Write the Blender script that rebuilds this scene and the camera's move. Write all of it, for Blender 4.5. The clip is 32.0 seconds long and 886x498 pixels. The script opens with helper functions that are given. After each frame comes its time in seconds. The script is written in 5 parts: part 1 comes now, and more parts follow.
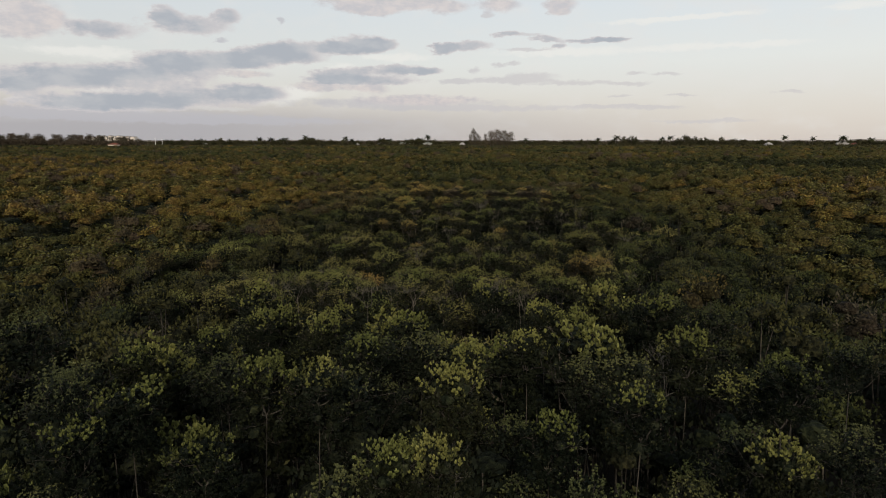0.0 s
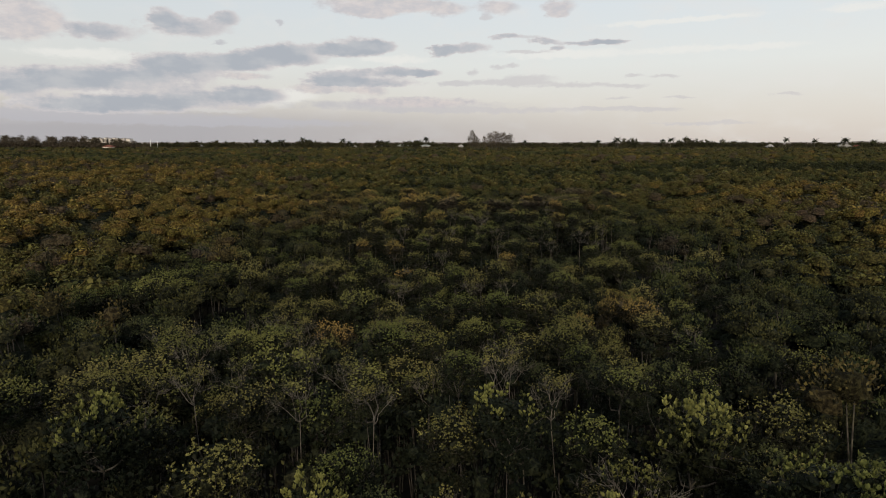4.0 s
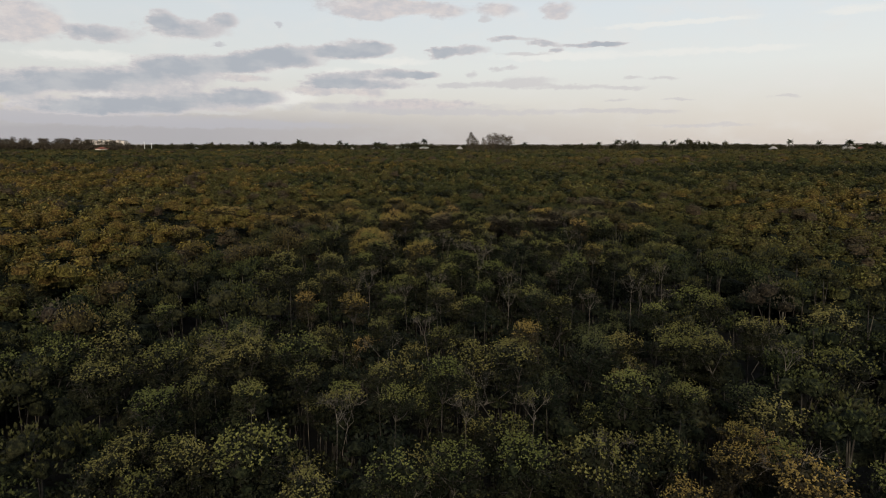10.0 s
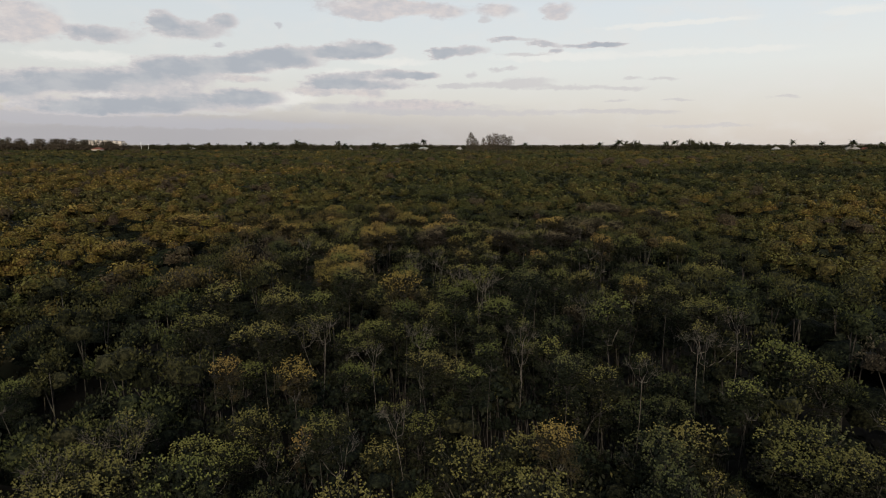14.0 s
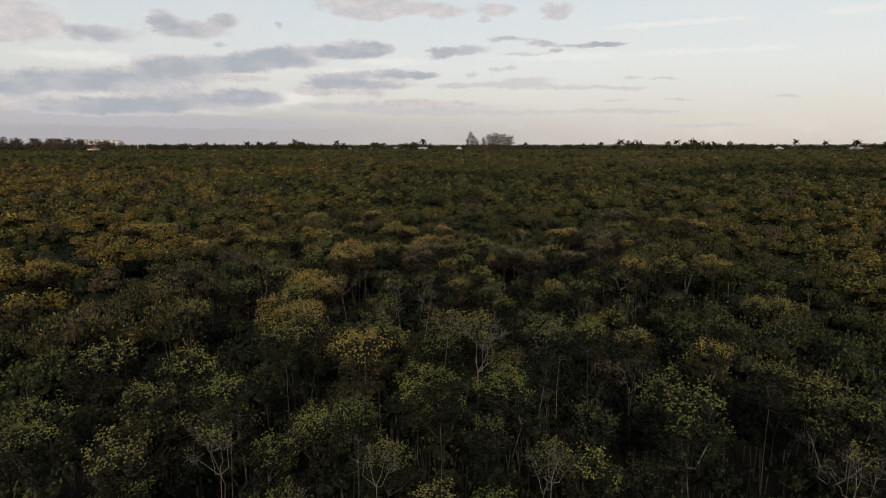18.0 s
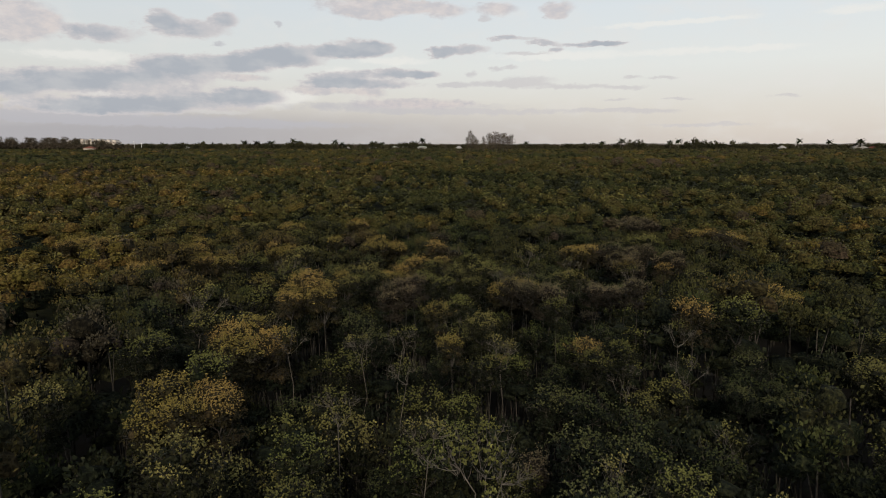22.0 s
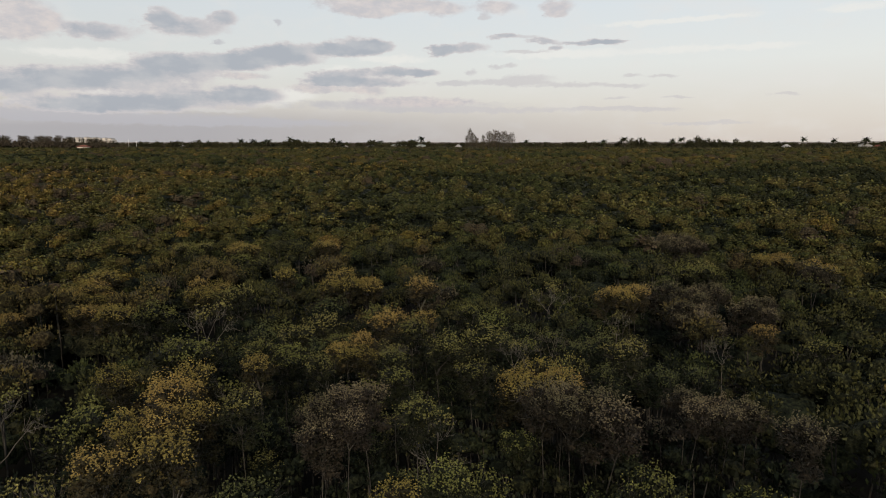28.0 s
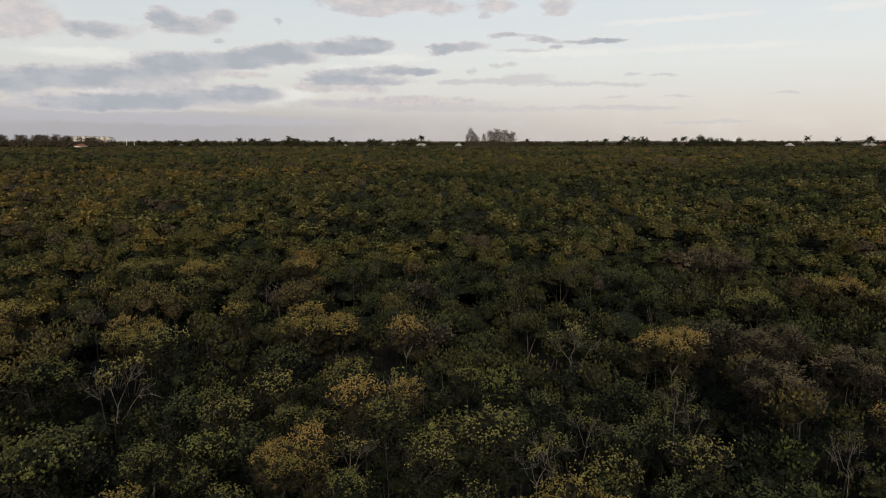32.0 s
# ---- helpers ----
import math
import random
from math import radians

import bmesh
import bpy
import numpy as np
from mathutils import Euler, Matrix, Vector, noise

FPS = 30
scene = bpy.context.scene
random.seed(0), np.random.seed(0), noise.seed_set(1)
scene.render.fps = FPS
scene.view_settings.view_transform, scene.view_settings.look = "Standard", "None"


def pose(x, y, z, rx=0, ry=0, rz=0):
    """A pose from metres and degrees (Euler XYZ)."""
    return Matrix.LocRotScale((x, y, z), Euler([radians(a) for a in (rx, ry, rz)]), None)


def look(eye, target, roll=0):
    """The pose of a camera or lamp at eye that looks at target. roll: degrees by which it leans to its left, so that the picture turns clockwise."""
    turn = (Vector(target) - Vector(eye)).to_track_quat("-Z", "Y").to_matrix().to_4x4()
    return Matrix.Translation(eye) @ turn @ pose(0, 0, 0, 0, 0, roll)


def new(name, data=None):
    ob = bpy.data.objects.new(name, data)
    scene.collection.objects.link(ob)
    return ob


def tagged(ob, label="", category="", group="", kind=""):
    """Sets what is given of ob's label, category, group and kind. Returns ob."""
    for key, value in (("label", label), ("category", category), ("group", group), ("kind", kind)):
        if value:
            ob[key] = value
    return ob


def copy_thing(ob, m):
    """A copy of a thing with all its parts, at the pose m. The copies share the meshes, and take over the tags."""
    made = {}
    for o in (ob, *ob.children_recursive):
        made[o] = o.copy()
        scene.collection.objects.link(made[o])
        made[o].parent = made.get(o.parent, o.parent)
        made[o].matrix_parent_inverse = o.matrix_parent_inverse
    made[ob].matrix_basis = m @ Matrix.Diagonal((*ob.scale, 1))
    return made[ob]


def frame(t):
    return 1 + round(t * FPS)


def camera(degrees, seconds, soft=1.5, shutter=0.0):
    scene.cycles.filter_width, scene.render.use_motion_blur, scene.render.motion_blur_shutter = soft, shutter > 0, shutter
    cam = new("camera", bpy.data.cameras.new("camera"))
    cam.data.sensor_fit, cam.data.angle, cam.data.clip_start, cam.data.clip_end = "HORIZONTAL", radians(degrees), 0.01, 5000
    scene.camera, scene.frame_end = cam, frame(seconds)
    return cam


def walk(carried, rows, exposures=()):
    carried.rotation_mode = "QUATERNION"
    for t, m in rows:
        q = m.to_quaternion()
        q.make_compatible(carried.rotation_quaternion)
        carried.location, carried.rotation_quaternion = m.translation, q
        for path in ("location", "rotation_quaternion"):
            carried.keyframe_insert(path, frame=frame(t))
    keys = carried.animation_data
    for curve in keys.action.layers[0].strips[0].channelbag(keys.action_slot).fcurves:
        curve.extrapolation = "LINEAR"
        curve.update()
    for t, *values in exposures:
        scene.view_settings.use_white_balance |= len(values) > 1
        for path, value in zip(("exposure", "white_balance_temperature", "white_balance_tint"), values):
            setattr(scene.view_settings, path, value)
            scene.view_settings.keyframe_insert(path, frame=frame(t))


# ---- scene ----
cam = camera(72, 32.0, soft=1.0)
walk(cam, [
    (0.0, pose(0.000, 0.000, 12.200, 79.913, 0, 2.742)),
    (2.0, pose(-0.030, 4.941, 12.239, 80.009, 0, 2.679)),
    (4.0, pose(-0.053, 9.895, 12.271, 80.099, 0, 2.621)),
    (6.0, pose(-0.058, 14.912, 12.289, 80.171, 0, 2.579)),
    (8.0, pose(-0.049, 19.893, 12.289, 80.231, 0, 2.547)),
    (10.0, pose(-0.028, 24.768, 12.257, 80.282, 0, 2.525)),
    (12.0, pose(0.010, 29.501, 12.212, 80.316, 0, 2.513)),
    (14.0, pose(0.073, 33.964, 12.171, 80.329, 0, 2.511)),
    (16.0, pose(0.150, 38.356, 12.131, 80.324, 0, 2.513)),
    (18.0, pose(0.235, 42.870, 12.090, 80.305, 0, 2.511)),
    (20.0, pose(0.311, 47.398, 12.068, 80.273, 0, 2.508)),
    (22.0, pose(0.356, 51.932, 12.101, 80.235, 0, 2.499)),
    (24.0, pose(0.383, 56.366, 12.143, 80.190, 0, 2.488)),
    (26.0, pose(0.393, 60.582, 12.156, 80.139, 0, 2.473)),
    (28.0, pose(0.398, 64.601, 12.164, 80.086, 0, 2.466)),
    (30.0, pose(0.414, 68.353, 12.184, 80.038, 0, 2.487)),
    (32.0, pose(0.432, 72.000, 12.207, 79.990, 0, 2.516)),
], exposures=[(0.0, 0.0), (32.0, 0.0)])

# ---------------------------------------------------------------- world, sun
SUN_AZIMUTH = 178.0   # clockwise from the flight direction
SUN_HEIGHT = 32.0

world = bpy.data.worlds.new("evening_sky")
scene.world = world
world.use_nodes = True
wt = world.node_tree
wt.nodes.clear()


def wlink(a, b):
    wt.links.new(a, b)


def wmath(op, a, b=None, c=None, clamp=False):
    n = wt.nodes.new("ShaderNodeMath")
    n.operation = op
    n.use_clamp = clamp
    for i, v in enumerate((a, b, c)):
        if v is None:
            continue
        if isinstance(v, (int, float)):
            n.inputs[i].default_value = v
        else:
            wlink(v, n.inputs[i])
    return n.outputs[0]


def wrange(value, a, b, c, d, kind="SMOOTHSTEP"):
    n = wt.nodes.new("ShaderNodeMapRange")
    n.interpolation_type = kind
    wlink(value, n.inputs[0])
    for i, v in enumerate((a, b, c, d)):
        n.inputs[i + 1].default_value = v
    return n.outputs[0]


def wmix(fac, a, b):
    n = wt.nodes.new("ShaderNodeMix")
    n.data_type = "RGBA"
    for sock, v in ((n.inputs[0], fac), (n.inputs[6], a), (n.inputs[7], b)):
        if isinstance(v, (int, float)):
            sock.default_value = v
        elif isinstance(v, tuple):
            sock.default_value = (*v, 1)
        else:
            wlink(v, sock)
    return n.outputs[2]


coord = wt.nodes.new("ShaderNodeTexCoord")
split = wt.nodes.new("ShaderNodeSeparateXYZ")
wlink(coord.outputs["Generated"], split.inputs[0])
azimuth = wmath("MULTIPLY", wmath("ARCTAN2", split.outputs[0], split.outputs[1]), 57.2958)
height = wmath("MULTIPLY", wmath("ARCSINE", split.outputs[2]), 57.2958)
plane = wt.nodes.new("ShaderNodeCombineXYZ")
wlink(azimuth, plane.inputs[0])
wlink(height, plane.inputs[1])

# ragged edges: the sky plane is pushed about by noise before the clouds are looked up
stretch = wt.nodes.new("ShaderNodeMapping")
stretch.inputs["Scale"].default_value = (0.75, 1.5, 1.0)
wlink(plane.outputs[0], stretch.inputs[0])


def wnoise(scale, detail, rough):
    n = wt.nodes.new("ShaderNodeTexNoise")
    n.inputs["Scale"].default_value = scale
    n.inputs["Detail"].default_value = detail
    n.inputs["Roughness"].default_value = rough
    wlink(stretch.outputs[0], n.inputs["Vector"])
    return n


puffs = wnoise(0.85, 9.0, 0.66)
broad = wnoise(0.33, 3.0, 0.5)
shift = wt.nodes.new("ShaderNodeVectorMath")
shift.operation = "MULTIPLY_ADD"
wlink(puffs.outputs["Color"], shift.inputs[0])
shift.inputs[1].default_value = (2.2, 0.9, 0.0)
shift.inputs[2].default_value = (-1.1, -0.45, 0.0)
moved = wt.nodes.new("ShaderNodeVectorMath")
moved.operation = "ADD"
wlink(plane.outputs[0], moved.inputs[0])
wlink(shift.outputs[0], moved.inputs[1])

fields = {"grey": None, "pink": None, "faint": None, "white": None}


def cloud(shade, az, el, half_width, half_height):
    """One cloud of the sky plane, as an ellipse in degrees."""
    half_width, half_height = half_width * 1.1 + 0.05, half_height * 1.12 + 0.04
    n = wt.nodes.new("ShaderNodeVectorMath")
    n.operation = "MULTIPLY_ADD"
    wlink(moved.outputs[0], n.inputs[0])
    n.inputs[1].default_value = (1 / half_width, 1 / half_height, 0)
    n.inputs[2].default_value = (-az / half_width, -el / half_height, 0)
    m = wt.nodes.new("ShaderNodeVectorMath")
    m.operation = "LENGTH"
    wlink(n.outputs[0], m.inputs[0])
    d = wrange(m.outputs["Value"], 1.6, 0.25, 0.0, 1.0)
    fields[shade] = d if fields[shade] is None else wmath("ADD", fields[shade], d)


cloud("grey", -31.07, 8.57, 2.59, 0.55)
cloud("grey", -24.41, 9.40, 3.06, 0.66)
cloud("grey", -26.29, 10.13, 0.93, 0.60)
cloud("grey", -21.34, 10.29, 1.00, 0.44)
cloud("grey", -35.53, 4.81, 3.44, 0.79)
cloud("grey", -31.37, 5.02, 3.35, 0.83)
cloud("grey", -25.96, 5.75, 3.67, 0.86)
cloud("grey", -23.71, 6.76, 4.22, 0.59)
cloud("grey", -19.83, 6.83, 2.57, 0.61)
cloud("grey", -18.15, 7.68, 2.27, 0.47)
cloud("grey", -15.75, 7.95, 2.03, 0.56)
cloud("grey", -15.78, 7.05, 2.33, 0.38)
cloud("grey", -10.31, 8.42, 2.50, 0.67)
cloud("grey", -11.72, 7.92, 1.89, 0.48)
cloud("grey", -8.41, 8.41, 1.31, 0.43)
cloud("grey", -0.67, 8.35, 2.24, 0.38)
cloud("grey", -2.82, 8.21, 1.02, 0.34)
cloud("grey", -2.82, 7.73, 0.77, 0.19)
cloud("grey", 3.12, 9.27, 1.21, 0.19)
cloud("grey", 10.56, 8.61, 2.80, 0.16)
cloud("grey", 12.00, 8.51, 1.15, 0.21)
cloud("grey", 6.38, 8.87, 1.19, 0.19)
cloud("grey", 7.64, 8.18, 0.59, 0.17)
cloud("grey", -7.33, 6.25, 2.95, 0.44)
cloud("grey", -4.51, 6.17, 1.54, 0.25)
cloud("grey", -12.39, 5.74, 2.10, 0.53)
cloud("grey", -9.88, 5.29, 4.80, 0.34)
cloud("grey", -23.68, 3.72, 5.61, 0.80)
cloud("grey", -33.48, 2.99, 3.81, 0.56)
cloud("grey", -19.50, 4.20, 2.36, 0.53)
cloud("grey", -29.12, 3.03, 3.73, 0.54)
cloud("grey", -37.02, 4.03, 1.40, 0.41)
cloud("pink", -36.28, 9.76, 2.44, 0.86)
cloud("pink", -36.44, 8.18, 2.10, 0.68)
cloud("pink", -34.34, 9.02, 1.10, 0.57)
cloud("pink", -9.48, 11.97, 4.22, 0.68)
cloud("pink", -9.00, 11.25, 2.39, 0.41)
cloud("pink", -5.99, 11.95, 2.01, 0.46)
cloud("pink", -2.46, 11.60, 2.02, 0.60)
cloud("pink", 2.33, 11.65, 1.70, 0.50)
cloud("pink", 7.53, 11.66, 1.47, 0.50)
cloud("pink", -13.91, 4.74, 2.58, 0.34)
cloud("pink", -9.39, 4.60, 1.63, 0.40)
cloud("pink", -20.13, 5.70, 2.10, 0.28)
cloud("pink", -4.79, 3.63, 5.67, 0.40)
cloud("pink", 7.55, 10.97, 0.88, 0.27)
cloud("faint", -6.85, 3.37, 9.69, 0.40)
cloud("faint", -28.36, 2.04, 10.07, 0.41)
cloud("faint", -35.78, 2.15, 3.27, 0.34)
cloud("faint", 4.96, 5.63, 2.63, 0.34)
cloud("faint", 1.91, 5.32, 3.58, 0.20)
cloud("faint", 8.48, 5.04, 3.97, 0.17)
cloud("faint", -1.69, 5.23, 1.03, 0.20)
cloud("faint", 2.40, 6.68, 0.61, 0.15)
cloud("faint", 3.67, 6.82, 0.46, 0.12)
cloud("faint", 14.17, 5.72, 0.85, 0.10)
cloud("faint", 16.82, 5.59, 1.14, 0.11)
cloud("faint", 13.83, 4.88, 1.61, 0.14)
cloud("faint", 26.14, 3.85, 1.03, 0.11)
cloud("faint", 12.00, 2.98, 2.43, 0.12)
cloud("faint", 16.29, 2.82, 2.09, 0.17)
cloud("faint", 12.92, 3.94, 1.06, 0.09)
cloud("faint", 18.07, 3.78, 1.18, 0.09)
cloud("faint", 4.88, 9.14, 1.30, 0.14)
cloud("faint", -16.85, 10.17, 0.33, 0.23)
cloud("faint", -21.82, 8.30, 0.36, 0.14)
cloud("faint", 0.11, 6.26, 0.61, 0.20)
cloud("faint", -19.39, 1.69, 10.87, 0.29)
cloud("faint", 4.91, 7.95, 2.26, 0.10)
cloud("faint", 2.46, 2.87, 9.19, 0.20)
cloud("faint", 20.00, 1.63, 4.00, 0.12)
cloud("faint", 1.33, 10.88, 0.40, 0.23)
cloud("white", -30.87, 3.99, 2.20, 0.22)
cloud("white", -36.58, 3.14, 1.07, 0.25)
cloud("white", -17.87, 3.55, 1.73, 0.53)
cloud("white", -15.66, 4.17, 1.76, 0.49)
cloud("white", 15.43, 9.94, 3.21, 0.22)
cloud("white", 19.87, 10.02, 3.89, 0.17)
cloud("white", 18.27, 7.73, 2.90, 0.27)
cloud("white", 30.45, 9.93, 1.95, 0.28)
cloud("white", 24.23, 7.60, 2.85, 0.22)
cloud("white", -28.33, 2.36, 0.59, 0.14)
cloud("white", -22.60, 2.70, 2.74, 0.14)
cloud("white", -36.92, 1.54, 1.42, 0.17)
cloud("white", -32.00, 6.82, 4.26, 0.38)
cloud("white", -11.87, 6.38, 1.10, 0.34)
cloud("white", 8.40, 7.69, 5.89, 0.33)
cloud("white", -18.67, 6.59, 1.42, 0.19)
cloud("white", -6.80, 7.32, 3.05, 0.29)

rough_edge = wmath("MULTIPLY_ADD", puffs.outputs["Fac"], 1.5, -0.75)


def cover(shade, thin, thick, most):
    """How much of the sky the clouds of one shade hide, with their ragged edges."""
    return wrange(wmath("ADD", fields[shade], wmath("MULTIPLY", rough_edge, wmath("MINIMUM", wmath("MULTIPLY", fields[shade], 3.0), 1.0))), thin, thick, 0.0, most)


grey_cover = cover("grey", 0.22, 0.78, 0.90)
grey_core = cover("grey", 0.45, 1.25, 1.0)
pink_cover = cover("pink", 0.22, 0.95, 0.80)
white_cover = cover("white", 0.10, 1.1, 0.70)
faint_cover = cover("faint", 0.20, 1.1, 0.70)

ramp = wt.nodes.new("ShaderNodeValToRGB")
wlink(wmath("DIVIDE", height, 90.0, clamp=True), ramp.inputs[0])
stops = ramp.color_ramp.elements
stops[0].position, stops[0].color = 0.0, (0.66, 0.588, 0.54, 1)
stops[1].position, stops[1].color = 1.0, (0.29, 0.33, 0.39, 1)
for position, colour in ((0.035, (0.725, 0.672, 0.617)), (0.075, (0.79, 0.785, 0.74)), (0.13, (0.75, 0.785, 0.79)), (0.30, (0.42, 0.465, 0.52))):
    e = stops.new(position)
    e.color = (*colour, 1)

sky = wt.nodes.new("ShaderNodeTexSky")
sky.sky_type = "NISHITA"
sky.sun_disc = False
sky.sun_elevation = radians(SUN_HEIGHT)
sky.sun_rotation = radians(SUN_AZIMUTH)
dim = wt.nodes.new("ShaderNodeVectorMath")
dim.operation = "SCALE"
wlink(sky.outputs[0], dim.inputs[0])
dim.inputs["Scale"].default_value = 0.1

# thin high haze over the blue sky, lighter to the right of the flight line
veil = wmix(0.86, dim.outputs[0], ramp.outputs[0])
side = wrange(azimuth, -40.0, 35.0, 0.93, 1.06, "LINEAR")
lit = wt.nodes.new("ShaderNodeVectorMath")
lit.operation = "SCALE"
wlink(veil, lit.inputs[0])
wlink(side, lit.inputs["Scale"])
low_veil = wmath("MULTIPLY", wrange(azimuth, 22.0, -24.0, 0.0, 0.95, "LINEAR"), wrange(height, 4.2, 1.0, 0.0, 1.0))
streaks = wrange(broad.outputs["Fac"], 0.45, 0.75, 0.0, 0.35)
tone = wmix(streaks, lit.outputs[0], (0.78, 0.76, 0.73))
tone = wmix(white_cover, tone, (0.84, 0.83, 0.79))
tone = wmix(low_veil, tone, (0.425, 0.412, 0.43))
tone = wmix(faint_cover, tone, wmix(wrange(azimuth, -20.0, 10.0, 0.0, 1.0), (0.50, 0.495, 0.53), (0.60, 0.575, 0.58)))
pink = wmix(wrange(puffs.outputs["Fac"], 0.35, 0.65, 0.0, 1.0), (0.69, 0.62, 0.60), (0.54, 0.52, 0.545))
tone = wmix(pink_cover, tone, pink)
lumps = wnoise(0.5, 4.0, 0.5)
body = wmix(wrange(lumps.outputs["Fac"], 0.40, 0.66, 0.0, 1.0), (0.40, 0.430, 0.480), (0.49, 0.505, 0.535))
grey = wmix(grey_core, (0.625, 0.59, 0.595), body)
tone = wmix(grey_cover, tone, grey)
back = wt.nodes.new("ShaderNodeBackground")
wlink(tone, back.inputs[0])
back.inputs[1].default_value = 1.0
wout = wt.nodes.new("ShaderNodeOutputWorld")
wlink(back.outputs[0], wout.inputs[0])

sun_data = bpy.data.lights.new("sun", "SUN")
sun_data.energy = 2.2
sun_data.angle = radians(14)
sun_data.color = (1.0, 0.86, 0.67)
sun = new("sun", sun_data)
sa, sh = radians(SUN_AZIMUTH), radians(SUN_HEIGHT)
sun.matrix_world = look((math.sin(sa) * math.cos(sh) * 100, math.cos(sa) * math.cos(sh) * 100, math.sin(sh) * 100), (0, 0, 0))


# ---------------------------------------------------------------- materials
def material(name, roughness=0.6, specular=0.3, metallic=0.0):
    mat = bpy.data.materials.new(name)
    mat.use_nodes = True
    bsdf = mat.node_tree.nodes["Principled BSDF"]
    bsdf.inputs["Roughness"].default_value = roughness
    bsdf.inputs["Specular IOR Level"].default_value = specular
    bsdf.inputs["Metallic"].default_value = metallic
    return mat, mat.node_tree, bsdf


def mixed(tree, fac, a, b, blend="MIX"):
    n = tree.nodes.new("ShaderNodeMix")
    n.data_type = "RGBA"
    n.blend_type = blend
    for sock, v in ((n.inputs[0], fac), (n.inputs[6], a), (n.inputs[7], b)):
        if isinstance(v, (int, float)):
            sock.default_value = v
        elif isinstance(v, tuple):
            sock.default_value = (*v, 1)
        else:
            tree.links.new(v, sock)
    return n.outputs[2]


def ranged(tree, value, a, b, c=0.0, d=1.0):
    n = tree.nodes.new("ShaderNodeMapRange")
    n.interpolation_type = "SMOOTHSTEP"
    tree.links.new(value, n.inputs[0])
    for i, v in enumerate((a, b, c, d)):
        n.inputs[i + 1].default_value = v
    return n.outputs[0]


def noisy(tree, scale, detail=3.0, world_space=True, stretch=(1, 1, 1)):
    n = tree.nodes.new("ShaderNodeTexNoise")
    n.inputs["Scale"].default_value = scale
    n.inputs["Detail"].default_value = detail
    m = tree.nodes.new("ShaderNodeMapping")
    m.inputs["Scale"].default_value = stretch
    if world_space:
        g = tree.nodes.new("ShaderNodeNewGeometry")
        tree.links.new(g.outputs["Position"], m.inputs[0])
    else:
        g = tree.nodes.new("ShaderNodeTexCoord")
        tree.links.new(g.outputs["Object"], m.inputs[0])
    tree.links.new(m.outputs[0], n.inputs["Vector"])
    return n.outputs["Fac"]


def leaf_material(name, dark, mid, young, share_young=0.25, patch=0.35, roughness=0.6, spread=0.22, grain=2.6):
    """Leaves: three tones that run together shoot by shoot and in drifts a few metres wide, with a little spread from leaf to leaf and tree to tree."""
    mat, tree, bsdf = material(name, roughness, 0.06)
    geo = tree.nodes.new("ShaderNodeNewGeometry")
    info = tree.nodes.new("ShaderNodeObjectInfo")
    island = geo.outputs["Random Per Island"]
    puff = noisy(tree, grain, 2.0)
    blend = tree.nodes.new("ShaderNodeMath")
    blend.operation = "MULTIPLY_ADD"
    tree.links.new(island, blend.inputs[0])
    blend.inputs[1].default_value = spread
    tree.links.new(puff, blend.inputs[2])
    base = mixed(tree, ranged(tree, blend.outputs[0], 0.34, 0.80), dark, mid)
    base = mixed(tree, ranged(tree, blend.outputs[0], 0.86 - 0.5 * share_young, 1.0 - 0.3 * share_young), base, young)
    drift = noisy(tree, patch, 3.0)
    base = mixed(tree, ranged(tree, drift, 0.42, 0.68, 0.0, 0.5), base, tuple(0.6 * m + 0.4 * y for m, y in zip(mid, young)))
    hue = tree.nodes.new("ShaderNodeHueSaturation")
    tree.links.new(ranged(tree, info.outputs["Random"], 0.0, 1.0, 0.487, 0.515), hue.inputs["Hue"])
    tree.links.new(ranged(tree, info.outputs["Random"], 1.0, 0.0, 0.78, 1.2), hue.inputs["Value"])
    tree.links.new(base, hue.inputs["Color"])
    tree.links.new(hue.outputs[0], bsdf.inputs["Base Color"])
    return mat


# darkest of three foliage steps; the shade low in the crown is in it
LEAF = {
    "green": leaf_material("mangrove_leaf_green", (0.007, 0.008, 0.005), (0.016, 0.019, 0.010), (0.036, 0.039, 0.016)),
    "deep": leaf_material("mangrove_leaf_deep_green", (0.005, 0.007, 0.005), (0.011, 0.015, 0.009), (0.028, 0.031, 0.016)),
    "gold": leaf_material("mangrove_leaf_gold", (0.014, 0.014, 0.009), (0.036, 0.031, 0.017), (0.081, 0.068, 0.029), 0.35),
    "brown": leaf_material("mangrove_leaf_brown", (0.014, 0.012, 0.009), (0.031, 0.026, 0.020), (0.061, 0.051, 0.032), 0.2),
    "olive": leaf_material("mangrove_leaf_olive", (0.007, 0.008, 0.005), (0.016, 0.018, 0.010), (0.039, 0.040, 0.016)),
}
# young shoots at the twig tips, brightened further for the light on crown tops
LIT_SHOOT = {
    "green": leaf_material("lit_shoot_green", (0.081, 0.089, 0.029), (0.149, 0.156, 0.048), (0.270, 0.270, 0.087), 0.25),
    "deep": leaf_material("lit_shoot_deep_green", (0.041, 0.048, 0.021), (0.081, 0.088, 0.036), (0.156, 0.159, 0.062), 0.25),
    "gold": leaf_material("lit_shoot_gold", (0.151, 0.117, 0.038), (0.277, 0.207, 0.064), (0.466, 0.351, 0.109), 0.25),
    "brown": leaf_material("lit_shoot_brown", (0.077, 0.065, 0.042), (0.151, 0.129, 0.075), (0.299, 0.256, 0.144), 0.25),
    "olive": leaf_material("lit_shoot_olive", (0.083, 0.081, 0.028), (0.160, 0.151, 0.050), (0.295, 0.271, 0.091), 0.25),
}
